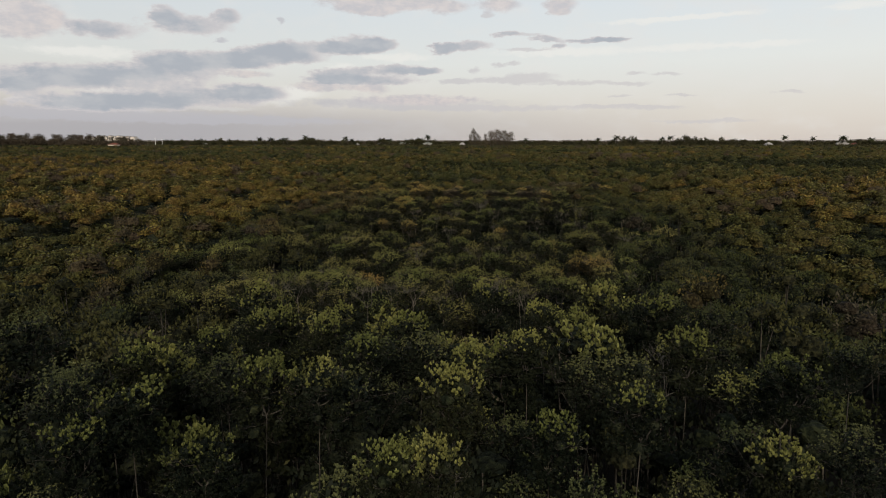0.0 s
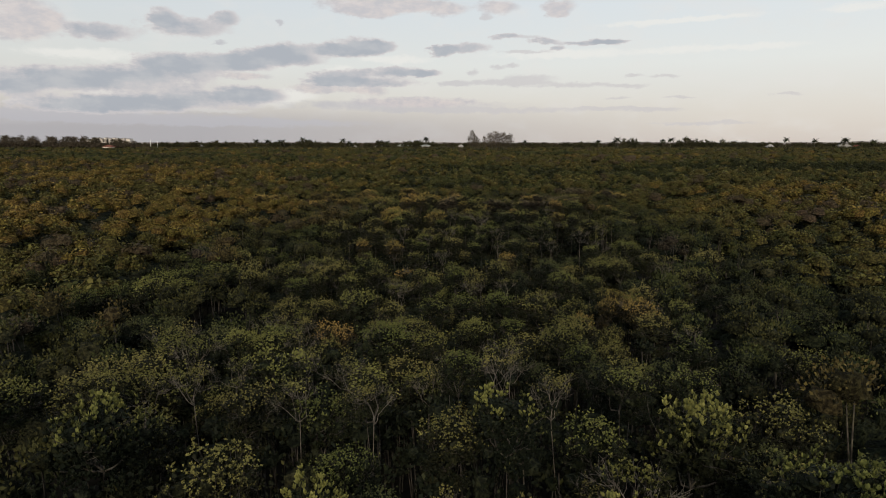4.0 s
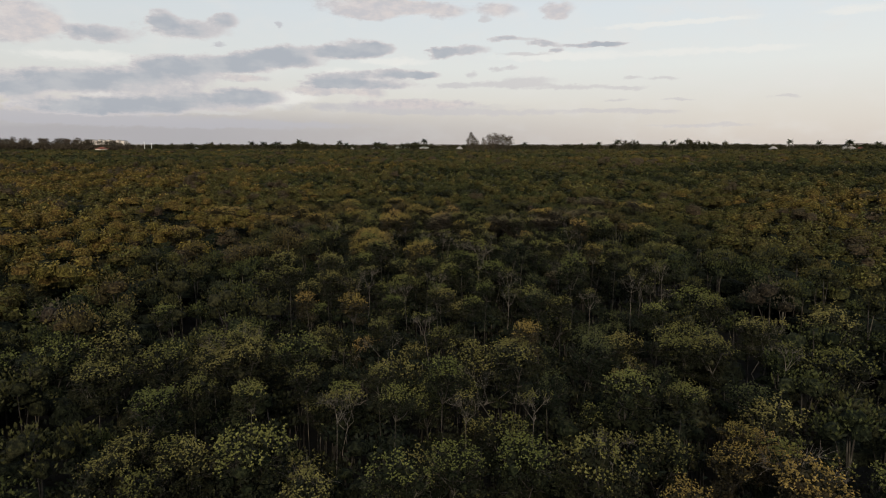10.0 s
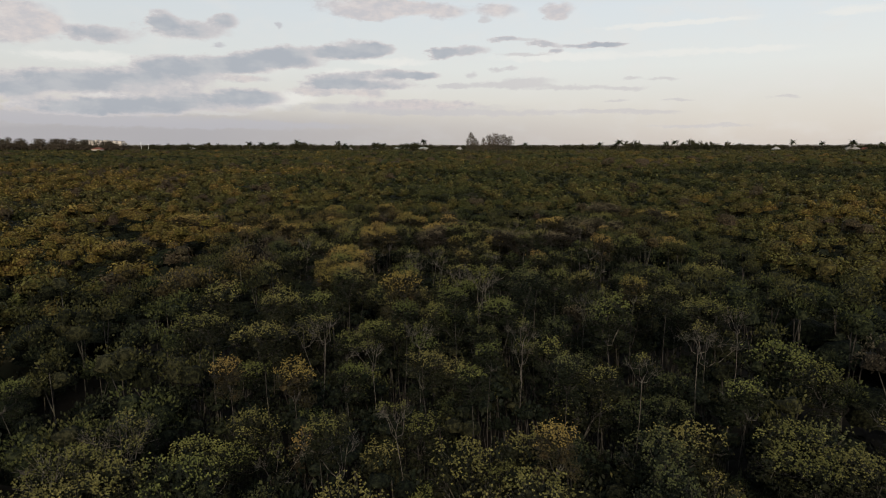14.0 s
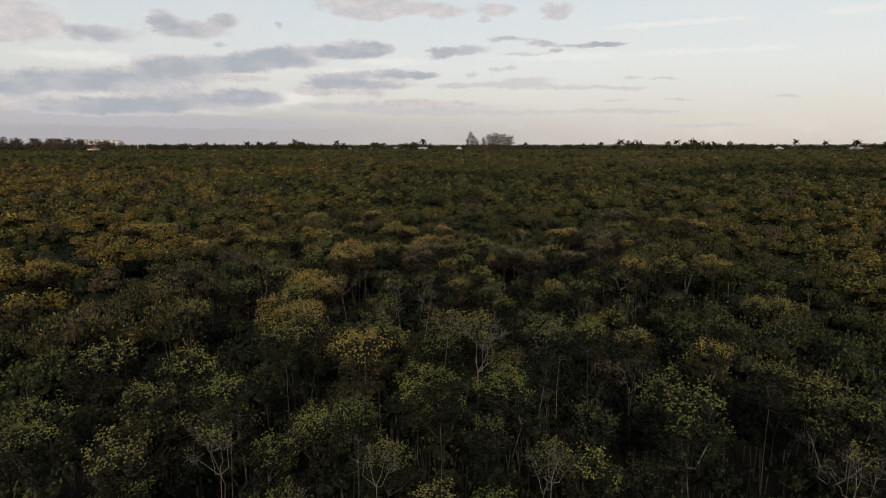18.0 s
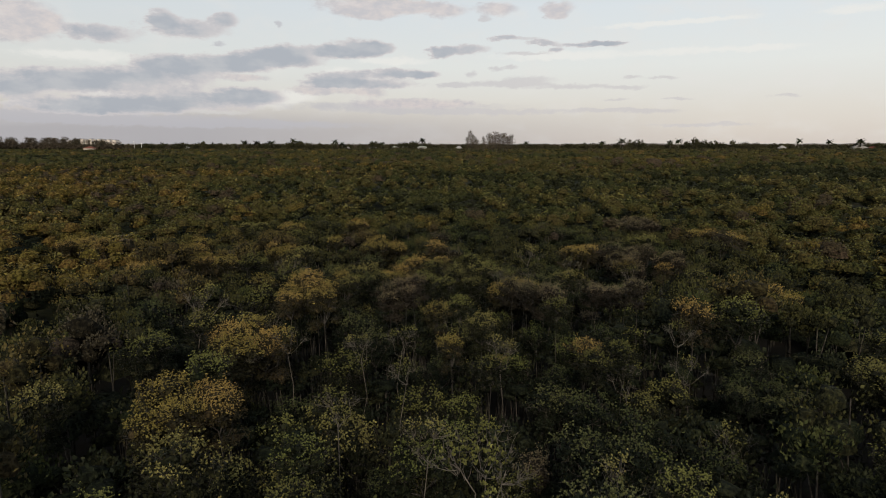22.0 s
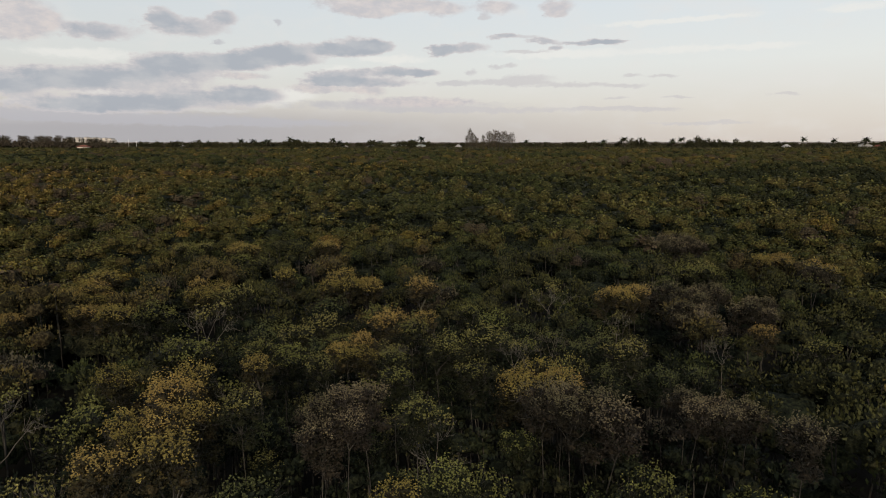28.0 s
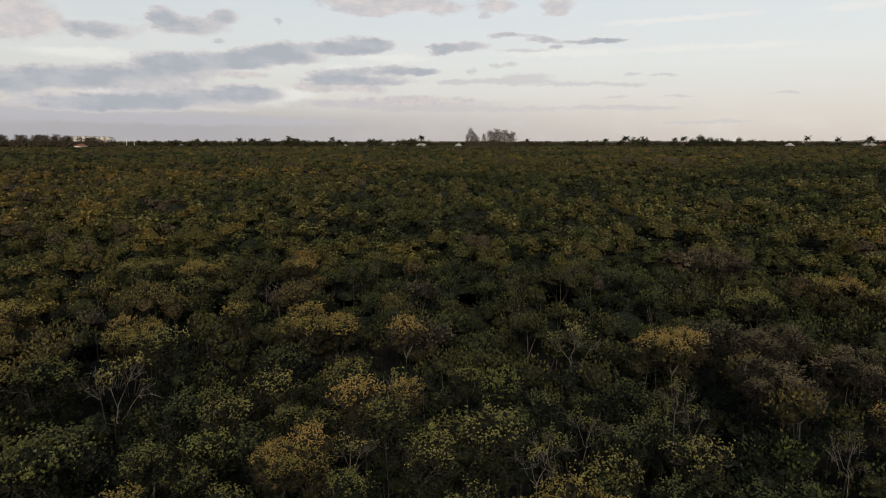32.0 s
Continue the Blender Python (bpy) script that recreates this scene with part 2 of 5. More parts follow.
# the step between the two, its colour as if half lit
HALF_LIT = {
    "green": leaf_material("half_lit_green", (0.033, 0.039, 0.015), (0.064, 0.070, 0.025), (0.116, 0.121, 0.041)),
    "deep": leaf_material("half_lit_deep_green", (0.018, 0.021, 0.012), (0.035, 0.040, 0.020), (0.068, 0.073, 0.033)),
    "gold": leaf_material("half_lit_gold", (0.056, 0.043, 0.019), (0.111, 0.085, 0.032), (0.198, 0.151, 0.051)),
    "brown": leaf_material("half_lit_brown", (0.039, 0.033, 0.024), (0.076, 0.065, 0.043), (0.140, 0.117, 0.073)),
    "olive": leaf_material("half_lit_olive", (0.034, 0.033, 0.013), (0.063, 0.061, 0.023), (0.118, 0.110, 0.039)),
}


# paler upper tufts of far crowns, with the light on top in their tone
LIT_TIP = {k: leaf_material(f"lit_crown_tip_{k}", *v, 0.12, spread=0.10, grain=0.7) for k, v in {
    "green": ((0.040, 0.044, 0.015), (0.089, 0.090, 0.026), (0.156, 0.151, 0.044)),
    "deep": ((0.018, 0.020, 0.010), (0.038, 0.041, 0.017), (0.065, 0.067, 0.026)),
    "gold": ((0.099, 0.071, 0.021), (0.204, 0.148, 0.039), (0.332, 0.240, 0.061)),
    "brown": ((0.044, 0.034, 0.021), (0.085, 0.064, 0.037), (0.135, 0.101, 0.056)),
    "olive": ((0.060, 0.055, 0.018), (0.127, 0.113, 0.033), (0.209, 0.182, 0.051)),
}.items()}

# dark tones for the clump hearts, with the crown's inner shade in them
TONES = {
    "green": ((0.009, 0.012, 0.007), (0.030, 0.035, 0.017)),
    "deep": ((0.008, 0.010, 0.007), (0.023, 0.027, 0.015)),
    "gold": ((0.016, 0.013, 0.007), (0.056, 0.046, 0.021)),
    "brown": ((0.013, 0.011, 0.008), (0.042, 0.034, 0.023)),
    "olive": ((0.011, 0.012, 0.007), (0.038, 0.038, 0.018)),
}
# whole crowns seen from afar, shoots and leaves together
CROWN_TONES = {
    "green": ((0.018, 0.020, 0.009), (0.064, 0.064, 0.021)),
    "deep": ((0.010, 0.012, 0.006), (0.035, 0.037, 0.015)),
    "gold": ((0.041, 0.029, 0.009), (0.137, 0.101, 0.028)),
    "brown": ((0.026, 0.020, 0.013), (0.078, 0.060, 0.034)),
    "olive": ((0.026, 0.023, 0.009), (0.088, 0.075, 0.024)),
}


def clump_material(name, dark, light, spread=0.4):
    """Whole leaf clumps of the farther crowns: leaf-sized mottling and relief."""
    mat, tree, bsdf = material(name, 0.85, 0.05)
    geo = tree.nodes.new("ShaderNodeNewGeometry")
    fine = noisy(tree, 6.5, 4.0)
    base = mixed(tree, ranged(tree, fine, 0.38, 0.66), dark, light)
    hue = tree.nodes.new("ShaderNodeHueSaturation")
    tree.links.new(ranged(tree, geo.outputs["Random Per Island"], 0.0, 1.0, 0.485, 0.52), hue.inputs["Hue"])
    tree.links.new(ranged(tree, geo.outputs["Random Per Island"], 1.0, 0.0, 1.0 - spread, 1.0 + spread), hue.inputs["Value"])
    tree.links.new(base, hue.inputs["Color"])
    tree.links.new(hue.outputs[0], bsdf.inputs["Base Color"])
    bump = tree.nodes.new("ShaderNodeBump")
    bump.inputs["Strength"].default_value = 0.9
    bump.inputs["Distance"].default_value = 0.25
    tree.links.new(fine, bump.inputs["Height"])
    tree.links.new(bump.outputs[0], bsdf.inputs["Normal"])
    return mat


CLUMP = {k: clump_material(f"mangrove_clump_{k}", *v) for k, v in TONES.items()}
CROWN = {k: clump_material(f"mangrove_crown_{k}", *v, 0.14) for k, v in CROWN_TONES.items()}


def bark_material(name, dark, light, scale=14.0):
    mat, tree, bsdf = material(name, 0.85, 0.2)
    grain = noisy(tree, scale, 4.0, False, (1, 1, 0.25))
    spots = noisy(tree, 2.2, 2.0)
    tone = mixed(tree, ranged(tree, grain, 0.35, 0.7), dark, light)
    tone = mixed(tree, ranged(tree, spots, 0.55, 0.7, 0.0, 0.5), tone, (0.16, 0.15, 0.10))
    tree.links.new(tone, bsdf.inputs["Base Color"])
    bump = tree.nodes.new("ShaderNodeBump")
    bump.inputs["Strength"].default_value = 0.4
    tree.links.new(grain, bump.inputs["Height"])
    tree.links.new(bump.outputs[0], bsdf.inputs["Normal"])
    return mat


BARK = bark_material("mangrove_bark", (0.026, 0.023, 0.019), (0.085, 0.076, 0.064))
PALE_BARK = bark_material("pale_bare_bark", (0.075, 0.066, 0.055), (0.17, 0.15, 0.125))
PALM_BARK = bark_material("palm_bark", (0.09, 0.08, 0.065), (0.20, 0.18, 0.15), 3.0)

mud, tree, bsdf = material("mangrove_mud", 0.9, 0.15)
wet = noisy(tree, 0.35, 5.0)
fine = noisy(tree, 6.0, 4.0)
tone = mixed(tree, ranged(tree, wet, 0.4, 0.62), (0.008, 0.007, 0.005), (0.015, 0.013, 0.010))
tone = mixed(tree, ranged(tree, fine, 0.45, 0.75, 0.0, 0.6), tone, (0.021, 0.018, 0.013))
tree.links.new(tone, bsdf.inputs["Base Color"])
tree.links.new(ranged(tree, wet, 0.4, 0.6, 0.7, 0.95), bsdf.inputs["Roughness"])

# filler sheet below the crowns, its colour darkened for the shade in the gaps
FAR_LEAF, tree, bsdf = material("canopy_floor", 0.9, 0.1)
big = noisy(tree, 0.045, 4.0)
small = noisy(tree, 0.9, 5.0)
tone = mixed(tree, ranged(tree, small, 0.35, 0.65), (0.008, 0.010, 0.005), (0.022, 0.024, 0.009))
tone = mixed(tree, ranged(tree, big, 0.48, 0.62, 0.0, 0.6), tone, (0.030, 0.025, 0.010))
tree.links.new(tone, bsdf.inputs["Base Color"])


def wall_material(name, colour, dirt=0.25):
    mat, tree, bsdf = material(name, 0.8, 0.25)
    stain = noisy(tree, 0.5, 4.0, False, (1, 1, 0.3))
    grain = noisy(tree, 12.0, 3.0, False)
    tone = mixed(tree, ranged(tree, stain, 0.45, 0.75, 0.0, dirt), colour, tuple(0.6 * c for c in colour))
    tone = mixed(tree, ranged(tree, grain, 0.4, 0.8, 0.0, 0.12), tone, tuple(0.5 * c for c in colour))
    tree.links.new(tone, bsdf.inputs["Base Color"])
    return mat


WHITE_WALL = wall_material("white_plaster", (0.42, 0.405, 0.38))
CREAM_WALL = wall_material("cream_plaster", (0.78, 0.70, 0.62))
TEAL_ROOF = wall_material("pale_teal_metal_roof", (0.42, 0.46, 0.44))
GREY_ROOF = wall_material("pale_grey_roof", (0.34, 0.325, 0.31))
RED_ROOF = wall_material("red_clay_roof", (0.19, 0.07, 0.047))
GLASS, tree, bsdf = material("dark_window_glass", 0.12, 0.6)
bsdf.inputs["Base Color"].default_value = (0.03, 0.04, 0.05, 1)
METAL, tree, bsdf = material("painted_white_metal", 0.45, 0.5)
tone = mixed(tree, ranged(tree, noisy(tree, 3.0, 3.0, False), 0.5, 0.75, 0.0, 0.4), (0.75, 0.75, 0.73), (0.45, 0.42, 0.38))
tree.links.new(tone, bsdf.inputs["Base Color"])


# ---------------------------------------------------------------- mesh helpers
def quick_mesh(name, verts, quads, materials, slots=None):
    """A mesh from arrays of corners and four-sided faces."""
    mesh = bpy.data.meshes.new(name)
    verts = np.asarray(verts, dtype=np.float32)
    quads = np.asarray(quads, dtype=np.int32)
    mesh.vertices.add(len(verts))
    mesh.vertices.foreach_set("co", verts.ravel())
    mesh.loops.add(quads.size)
    mesh.loops.foreach_set("vertex_index", quads.ravel())
    mesh.polygons.add(len(quads))
    mesh.polygons.foreach_set("loop_start", np.arange(0, quads.size, 4, dtype=np.int32))
    for m in materials:
        mesh.materials.append(m)
    if slots is not None:
        mesh.polygons.foreach_set("material_index", np.asarray(slots, dtype=np.int32))
    mesh.update(calc_edges=True)
    return mesh


def unit(v):
    return v / np.maximum(np.linalg.norm(v, axis=-1, keepdims=True), 1e-6)


def leaf_quads(rng, points, axes, count, length, width, spread=(0.35, 1.1)):
    """Rosettes: count pointed leaves round each axis, as folded four-cornered blades."""
    n = len(points)
    ref = np.where(np.abs(axes[:, 2:3]) > 0.9, np.array([[1.0, 0, 0]]), np.array([[0, 0, 1.0]]))
    u = unit(np.cross(axes, ref))
    v = np.cross(axes, u)
    k = np.arange(count)
    turn = (k * 2.399)[None] + rng.uniform(0, 6.28, (n, 1)) + rng.normal(0, 0.25, (n, count))
    tilt = rng.uniform(*spread, (n, count))
    out = np.cos(turn)[..., None] * u[:, None] + np.sin(turn)[..., None] * v[:, None]
    way = unit(out * np.sin(tilt)[..., None] + axes[:, None] * np.cos(tilt)[..., None])
    side = unit(np.cross(way, axes[:, None] + rng.normal(0, 0.35, (n, count, 3))))
    up = np.cross(side, way)
    size = length * rng.uniform(0.7, 1.2, (n, count, 1))
    wide = width * rng.uniform(0.8, 1.2, (n, count, 1))
    base = points[:, None] + way * size * 0.12
    middle = base + way * size * 0.55 - up * wide * 0.18
    tip = base + way * size
    corners = np.stack([base, middle + side * wide, tip, middle - side * wide], axis=2).reshape(-1, 3)
    return corners, np.arange(len(corners)).reshape(-1, 4)


def blade_quads(rng, points, axes, count, length, width, spread=(0.2, 1.1), blunt=True):
    """Rosettes of broad leaves, upright at the heart and spreading outwards; two faces a blunt leaf, one a small pointed one. Returns corners, faces and each leaf's tilt."""
    n = len(points)
    ref = np.where(np.abs(axes[:, 2:3]) > 0.9, np.array([[1.0, 0, 0]]), np.array([[0, 0, 1.0]]))
    u = unit(np.cross(axes, ref))
    v = np.cross(axes, u)
    k = np.arange(count)
    turn = (k * 2.399)[None] + rng.uniform(0, 6.28, (n, 1)) + rng.normal(0, 0.2, (n, count))
    tilt = spread[0] + (spread[1] - spread[0]) * ((k + 0.5) / count)[None] + rng.normal(0, 0.12, (n, count))
    out = np.cos(turn)[..., None] * u[:, None] + np.sin(turn)[..., None] * v[:, None]
    way = unit(out * np.sin(tilt)[..., None] + axes[:, None] * np.cos(tilt)[..., None])
    side = unit(np.cross(way, axes[:, None] + rng.normal(0, 0.2, (n, count, 3))))
    up = np.cross(side, way)
    size = length * rng.uniform(0.75, 1.2, (n, count, 1))
    wide = width * rng.uniform(0.85, 1.2, (n, count, 1))
    base = points[:, None] + way * size * 0.08
    middle = base + way * size * 0.56 - up * wide * 0.25
    tip = base + way * size - up * wide * 0.1
    if not blunt:
        corners = np.stack([base, middle + side * wide, tip, middle - side * wide], axis=2).reshape(-1, 3)
        return corners, np.arange(n * count * 4).reshape(-1, 4), np.broadcast_to(tilt, (n, count)).ravel()
    corners = np.stack([base - side * wide * 0.25, base + side * wide * 0.25, middle + side * wide, middle - side * wide, tip + side * wide * 0.42, tip - side * wide * 0.42], axis=2).reshape(-1, 3)
    first = np.arange(n * count)[:, None] * 6
    faces = np.stack([first + [0, 1, 2, 3], first + [3, 2, 4, 5]], axis=1).reshape(-1, 4)
    return corners, faces, np.broadcast_to(tilt, (n, count)).ravel()


def tuft_quads(rng, points, normals, size, upright=0.0):
    """Leaf tufts: one ragged four-cornered spray each, facing roughly along its normal, or standing up along it."""
    n = len(points)
    face = unit(normals + rng.normal(0, 0.35 if upright else 0.22, (n, 3)))
    u = unit(np.cross(face, rng.normal(0, 1, (n, 3))))
    if upright:
        u = unit(face * 0.7 + [0, 0, 0.6] + rng.normal(0, 0.45, (n, 3)))
        face = unit(np.cross(u, np.cross(face + rng.normal(0, 0.4, (n, 3)), u)))
    v = np.cross(face, u)
    size = size * rng.uniform(0.7, 1.3, (n, 1))
    long, wide = size * rng.uniform(0.7, 1.1, (n, 1)), size * rng.uniform(0.4, 0.65, (n, 1))
    skew = rng.uniform(-0.3, 0.3, (n, 1))
    corners = np.stack([points - u * long, points + v * wide + u * long * skew, points + u * long + face * size * 0.25, points - v * wide + u * long * skew], axis=1)
    return corners.reshape(-1, 3), np.arange(n * 4).reshape(-1, 4)


def tube(path, radii, sides=5):
    """A tapering tube along a path, as corner and face lists."""
    path = [Vector(p) for p in path]
    verts, faces = [], []
    for i, p in enumerate(path):
        way = (path[min(i + 1, len(path) - 1)] - path[max(i - 1, 0)]).normalized()
        a = way.orthogonal().normalized()
        b = way.cross(a)
        for k in range(sides):
            t = 2 * math.pi * k / sides
            verts.append(p + (a * math.cos(t) + b * math.sin(t)) * radii[i])
    for i in range(len(path) - 1):
        for k in range(sides):
            a, b = i * sides + k, i * sides + (k + 1) % sides
            faces.append((a, b, b + sides, a + sides))
    return verts, faces


def join_tubes(tubes):
    verts, faces = [], []
    for v, f in tubes:
        n = len(verts)
        verts += v
        faces += [tuple(n + i for i in face) for face in f]
    return np.array([tuple(v) for v in verts]), np.array(faces)


def part(name, mesh, parent, label=""):
    ob = new(name, mesh)
    ob.parent = parent
    return tagged(ob, label=label)


def bm_mesh(name, bm, mat):
    mesh = bpy.data.meshes.new(name)
    bm.normal_update()
    bm.to_mesh(mesh)
    bm.free()
    mesh.materials.append(mat)
    return mesh


def add_box(bm, x0, y0, z0, x1, y1, z1):
    v = [bm.verts.new(p) for p in ((x0, y0, z0), (x1, y0, z0), (x1, y1, z0), (x0, y1, z0), (x0, y0, z1), (x1, y0, z1), (x1, y1, z1), (x0, y1, z1))]
    for f in ((3, 2, 1, 0), (4, 5, 6, 7), (0, 1, 5, 4), (1, 2, 6, 5), (2, 3, 7, 6), (3, 0, 4, 7)):
        bm.faces.new([v[i] for i in f])


def box_mesh(name, mat, *size):
    bm = bmesh.new()
    add_box(bm, *size)
    return bm_mesh(name, bm, mat)


def domes(rng, centre, radius, flat, coarse=False):
    """Uneven leaf clumps: six-sided caps with ragged rims, or five-sided ones for far crowns."""
    n, sides = len(centre), 5 if coarse else 6
    levels = ((1.0, -0.2), (0.72, 0.66), (0.0, 0.86)) if coarse else ((0.94, -0.42), (1.0, 0.22), (0.62, 0.74), (0.0, 0.86))
    a = np.arange(sides) * 2 * math.pi / sides
    turn = rng.uniform(0, 6.28, (n, 1))
    rings = []
    for share, up in levels:
        r = radius[:, None] * share * rng.uniform(0.68, 1.25, (n, sides))
        t = a[None] + turn + rng.uniform(-0.25, 0.25, (n, sides))
        z = radius[:, None] * flat * (up + rng.uniform(-0.2, 0.2, (n, sides)) * (share > 0))
        rings.append(np.stack([np.cos(t) * r, np.sin(t) * r, z], -1) + centre[:, None])
    v = np.stack(rings, 1).reshape(-1, 3)
    k = np.arange(sides)
    one = np.concatenate([np.stack([i * sides + k, i * sides + (k + 1) % sides, (i + 1) * sides + (k + 1) % sides, (i + 1) * sides + k], -1) for i in range(len(levels) - 1)])
    return v, (one[None] + np.arange(n)[:, None, None] * sides * len(levels)).reshape(-1, 4)


# ---------------------------------------------------------------- ground
steps = 48
bm = bmesh.new()
centre = bm.verts.new((0, 40, 0))
rings = []
for radius in (60, 200, 600, 1500, 3000, 4900):
    rings.append([bm.verts.new((radius * math.cos(2 * math.pi * k / steps), 40 + radius * math.sin(2 * math.pi * k / steps), 0)) for k in range(steps)])
for k in range(steps):
    bm.faces.new((centre, rings[0][k], rings[0][(k + 1) % steps]))
    for a, b in zip(rings, rings[1:]):
        bm.faces.new((a[k], b[k], b[(k + 1) % steps], a[(k + 1) % steps]))
tagged(new("ground", bm_mesh("ground", bm, mud)), "dark wet mangrove mud flat under the trees", "ground", kind="structure")


# ---------------------------------------------------------------- mangrove trees
TOP, SPREAD = 5.0, 1.3


def mangrove_variant(seed, leaf_kind, sparse=0.0, bark=BARK, puffs=118, leaves=4, shoot_kind="", spires=0.12, lit_top=1.1, blade=0.074, skirts=3, splay=(0.2, 1.15), blunt=False):
    """Meshes of one mangrove, 5 m high with a crown 2.6 m wide: trunk, limbs and the leafy crown, and the height of the fork."""
    rng = np.random.default_rng(seed)
    lean = rng.normal(0, 0.18, 2)
    fork = np.array([lean[0], lean[1], TOP * rng.uniform(0.54, 0.64)])
    knee = np.array([lean[0] * 0.2 + rng.normal(0, 0.12), lean[1] * 0.2 + rng.normal(0, 0.12), fork[2] * 0.4])
    elbow = knee * 0.45 + fork * 0.55 + [*rng.normal(0, 0.13, 2), 0]
    trunk = [tube([(0, 0, -0.1), knee, elbow, fork], (0.040, 0.029, 0.024, 0.020), 5)]
    for k in range(3):
        a = 6.28 * k / 3 + rng.uniform(0, 1)
        trunk.append(tube([(math.cos(a) * 0.5, math.sin(a) * 0.5, -0.1), (math.cos(a) * 0.33, math.sin(a) * 0.33, 0.45), knee * [1, 1, 0.7]], (0.022, 0.022, 0.018), 4))
    lobes, limbs, twigs = [], [], {}
    n_limb = int(rng.integers(4, 6))
    for k in range(n_limb):
        a = 6.28 * k / n_limb + rng.uniform(-0.5, 0.5)
        reach = rng.uniform(0.35, 0.8) * SPREAD
        end = np.array([math.cos(a) * reach, math.sin(a) * reach, TOP * (rng.uniform(0.87, 0.93) - 0.14 * (reach / SPREAD) ** 2)])
        bend = fork * 0.5 + end * 0.5 + rng.normal(0, 0.17, 3) + [0, 0, -0.1]
        thin = 0.68 if sparse else 1.0
        tubes = [tube([fork, fork * 0.5 + bend * 0.5 + rng.normal(0, 0.07, 3), bend, end], (0.034 * thin, 0.030 * thin, 0.025 * thin, 0.015 * thin), 4)]
        for j in range(int(rng.integers(3, 5))):
            b = a + rng.uniform(-1.3, 1.3)
            r = rng.uniform(0.2, 0.62)
            tip = end + np.array([math.cos(b) * r, math.sin(b) * r, rng.uniform(-0.25, 0.42)])
            flat = min(1.0, SPREAD * 0.86 / max(np.hypot(tip[0], tip[1]), 1e-3))
            tip[:2] *= flat
            tip[2] = min(tip[2], TOP - 0.22 - 0.75 * (np.hypot(tip[0], tip[1]) / SPREAD) ** 2)
            fork_at = bend * 0.35 + end * 0.65
            tubes.append(tube([fork_at, (fork_at + tip) / 2 + rng.normal(0, 0.07, 3), tip], (0.017, 0.012, 0.008), 3))
            for q in range(5 if sparse else 1):
                twig = tip + rng.normal(0, 0.2, 3) + [0, 0, 0.12]
                tubes.append(tube([tip * 0.7 + fork_at * 0.3, (tip + twig) / 2 + rng.normal(0, 0.03, 3), twig], (0.008, 0.006, 0.004), 3))
        limbs.append(join_tubes(tubes))
        lobes.append(end + [0, 0, 0.1])
    for k in range(2 if sparse else 4):
        a = 6.28 * k / 4 + rng.uniform(-0.6, 0.6)
        r = rng.uniform(0.05, 0.38) * SPREAD
        lobes.append(np.array([math.cos(a) * r, math.sin(a) * r, TOP * rng.uniform(0.88, 0.945)]))
    # lower skirts of the crown
    for k in range(0 if sparse else 5 + skirts):
        a = 6.28 * k / 5 + rng.uniform(-0.6, 0.6)
        r = rng.uniform(0.3, 0.66) * SPREAD
        lobes.append(np.array([math.cos(a) * r, math.sin(a) * r, TOP * (rng.uniform(0.73, 0.81) if k < 5 else rng.uniform(0.54, 0.68))]))
    lobes = np.array(lobes)
    girth = rng.uniform(0.30, 0.48, len(lobes)) * (0.75 if sparse else 1.0)
    # the ends of the twigs, spaced over the outside of the lobes
    ends, ways, spare = [], [], 0
    wanted = 26 if sparse else puffs
    gap = 0.18 * math.sqrt(118 / puffs)
    while len(ends) < wanted and spare < 6000:
        spare += 1
        i = int(rng.integers(len(lobes)))
        w = rng.normal(0, 1, 3)
        w[2] = abs(w[2]) * 1.1 - 0.45
        w /= np.linalg.norm(w)
        p = lobes[i] + w * girth[i] * rng.uniform(0.9, 1.2) * [1.05, 1.05, 0.85]
        inside = np.linalg.norm((lobes - p) / [1, 1, 0.85], axis=1) < girth * 0.8
        if inside.any() or any(np.linalg.norm(p - e) < gap for e in ends):
            continue
        ends.append(p)
        ways.append(w)
    ends, ways = np.array(ends), np.array(ways)
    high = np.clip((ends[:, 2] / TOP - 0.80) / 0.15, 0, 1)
    # upright sprays on some of the topmost twigs
    spire = (high > 0.45) & (ways[:, 2] > 0.1) & (rng.uniform(0, 1, len(ends)) < spires)
    points, axes, crest = [], [], []
    for p, w, h, tall in zip(ends, ways, high, spire):
        rise = rng.uniform(0.18, 0.42) if tall else 0.0
        for j in range(7):
            drop = rise * (1 - j / 6) if tall else 0.0
            q = p + rng.normal(0, 0.07 if tall else 0.7 * gap, 3) * [1, 1, 0.65] + [0, 0, rise - drop]
            points.append(q)
            axes.append(w * (0.25 if tall else 0.55) + np.array([0, 0, 1.0]) + rng.normal(0, 0.18, 3))
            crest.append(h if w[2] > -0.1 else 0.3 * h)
        k = int(np.argmin([np.linalg.norm(np.array(l[0]).mean(axis=0) - p) for l in limbs]))
        root = lobes[int(np.argmin(np.linalg.norm(lobes - p, axis=1)))] * 0.6 + fork * 0.25 + p * 0.15
        twigs.setdefault(k, []).append(tube([root, (root + p) / 2 + rng.normal(0, 0.05, 3), p], (0.010, 0.007, 0.004), 3))
    points, axes, crest = np.array(points), unit(np.array(axes)), np.array(crest)
    v, q, tilt = blade_quads(rng, points, axes, leaves, blade, blade * (0.29 if blunt else 0.34), splay, blunt)
    # brightest at the crown's top, dark in its depth: top light put into colour
    light_level = np.repeat(crest * lit_top + np.repeat(rng.normal(0, 0.13, len(ends)), 7), leaves) - 0.2 * np.clip((tilt - 0.5) / 0.7, 0, 1) + rng.normal(0, 0.09, len(tilt))
    light_step = np.where(light_level > 0.64, 2, np.where(light_level > 0.38, 3, 0))
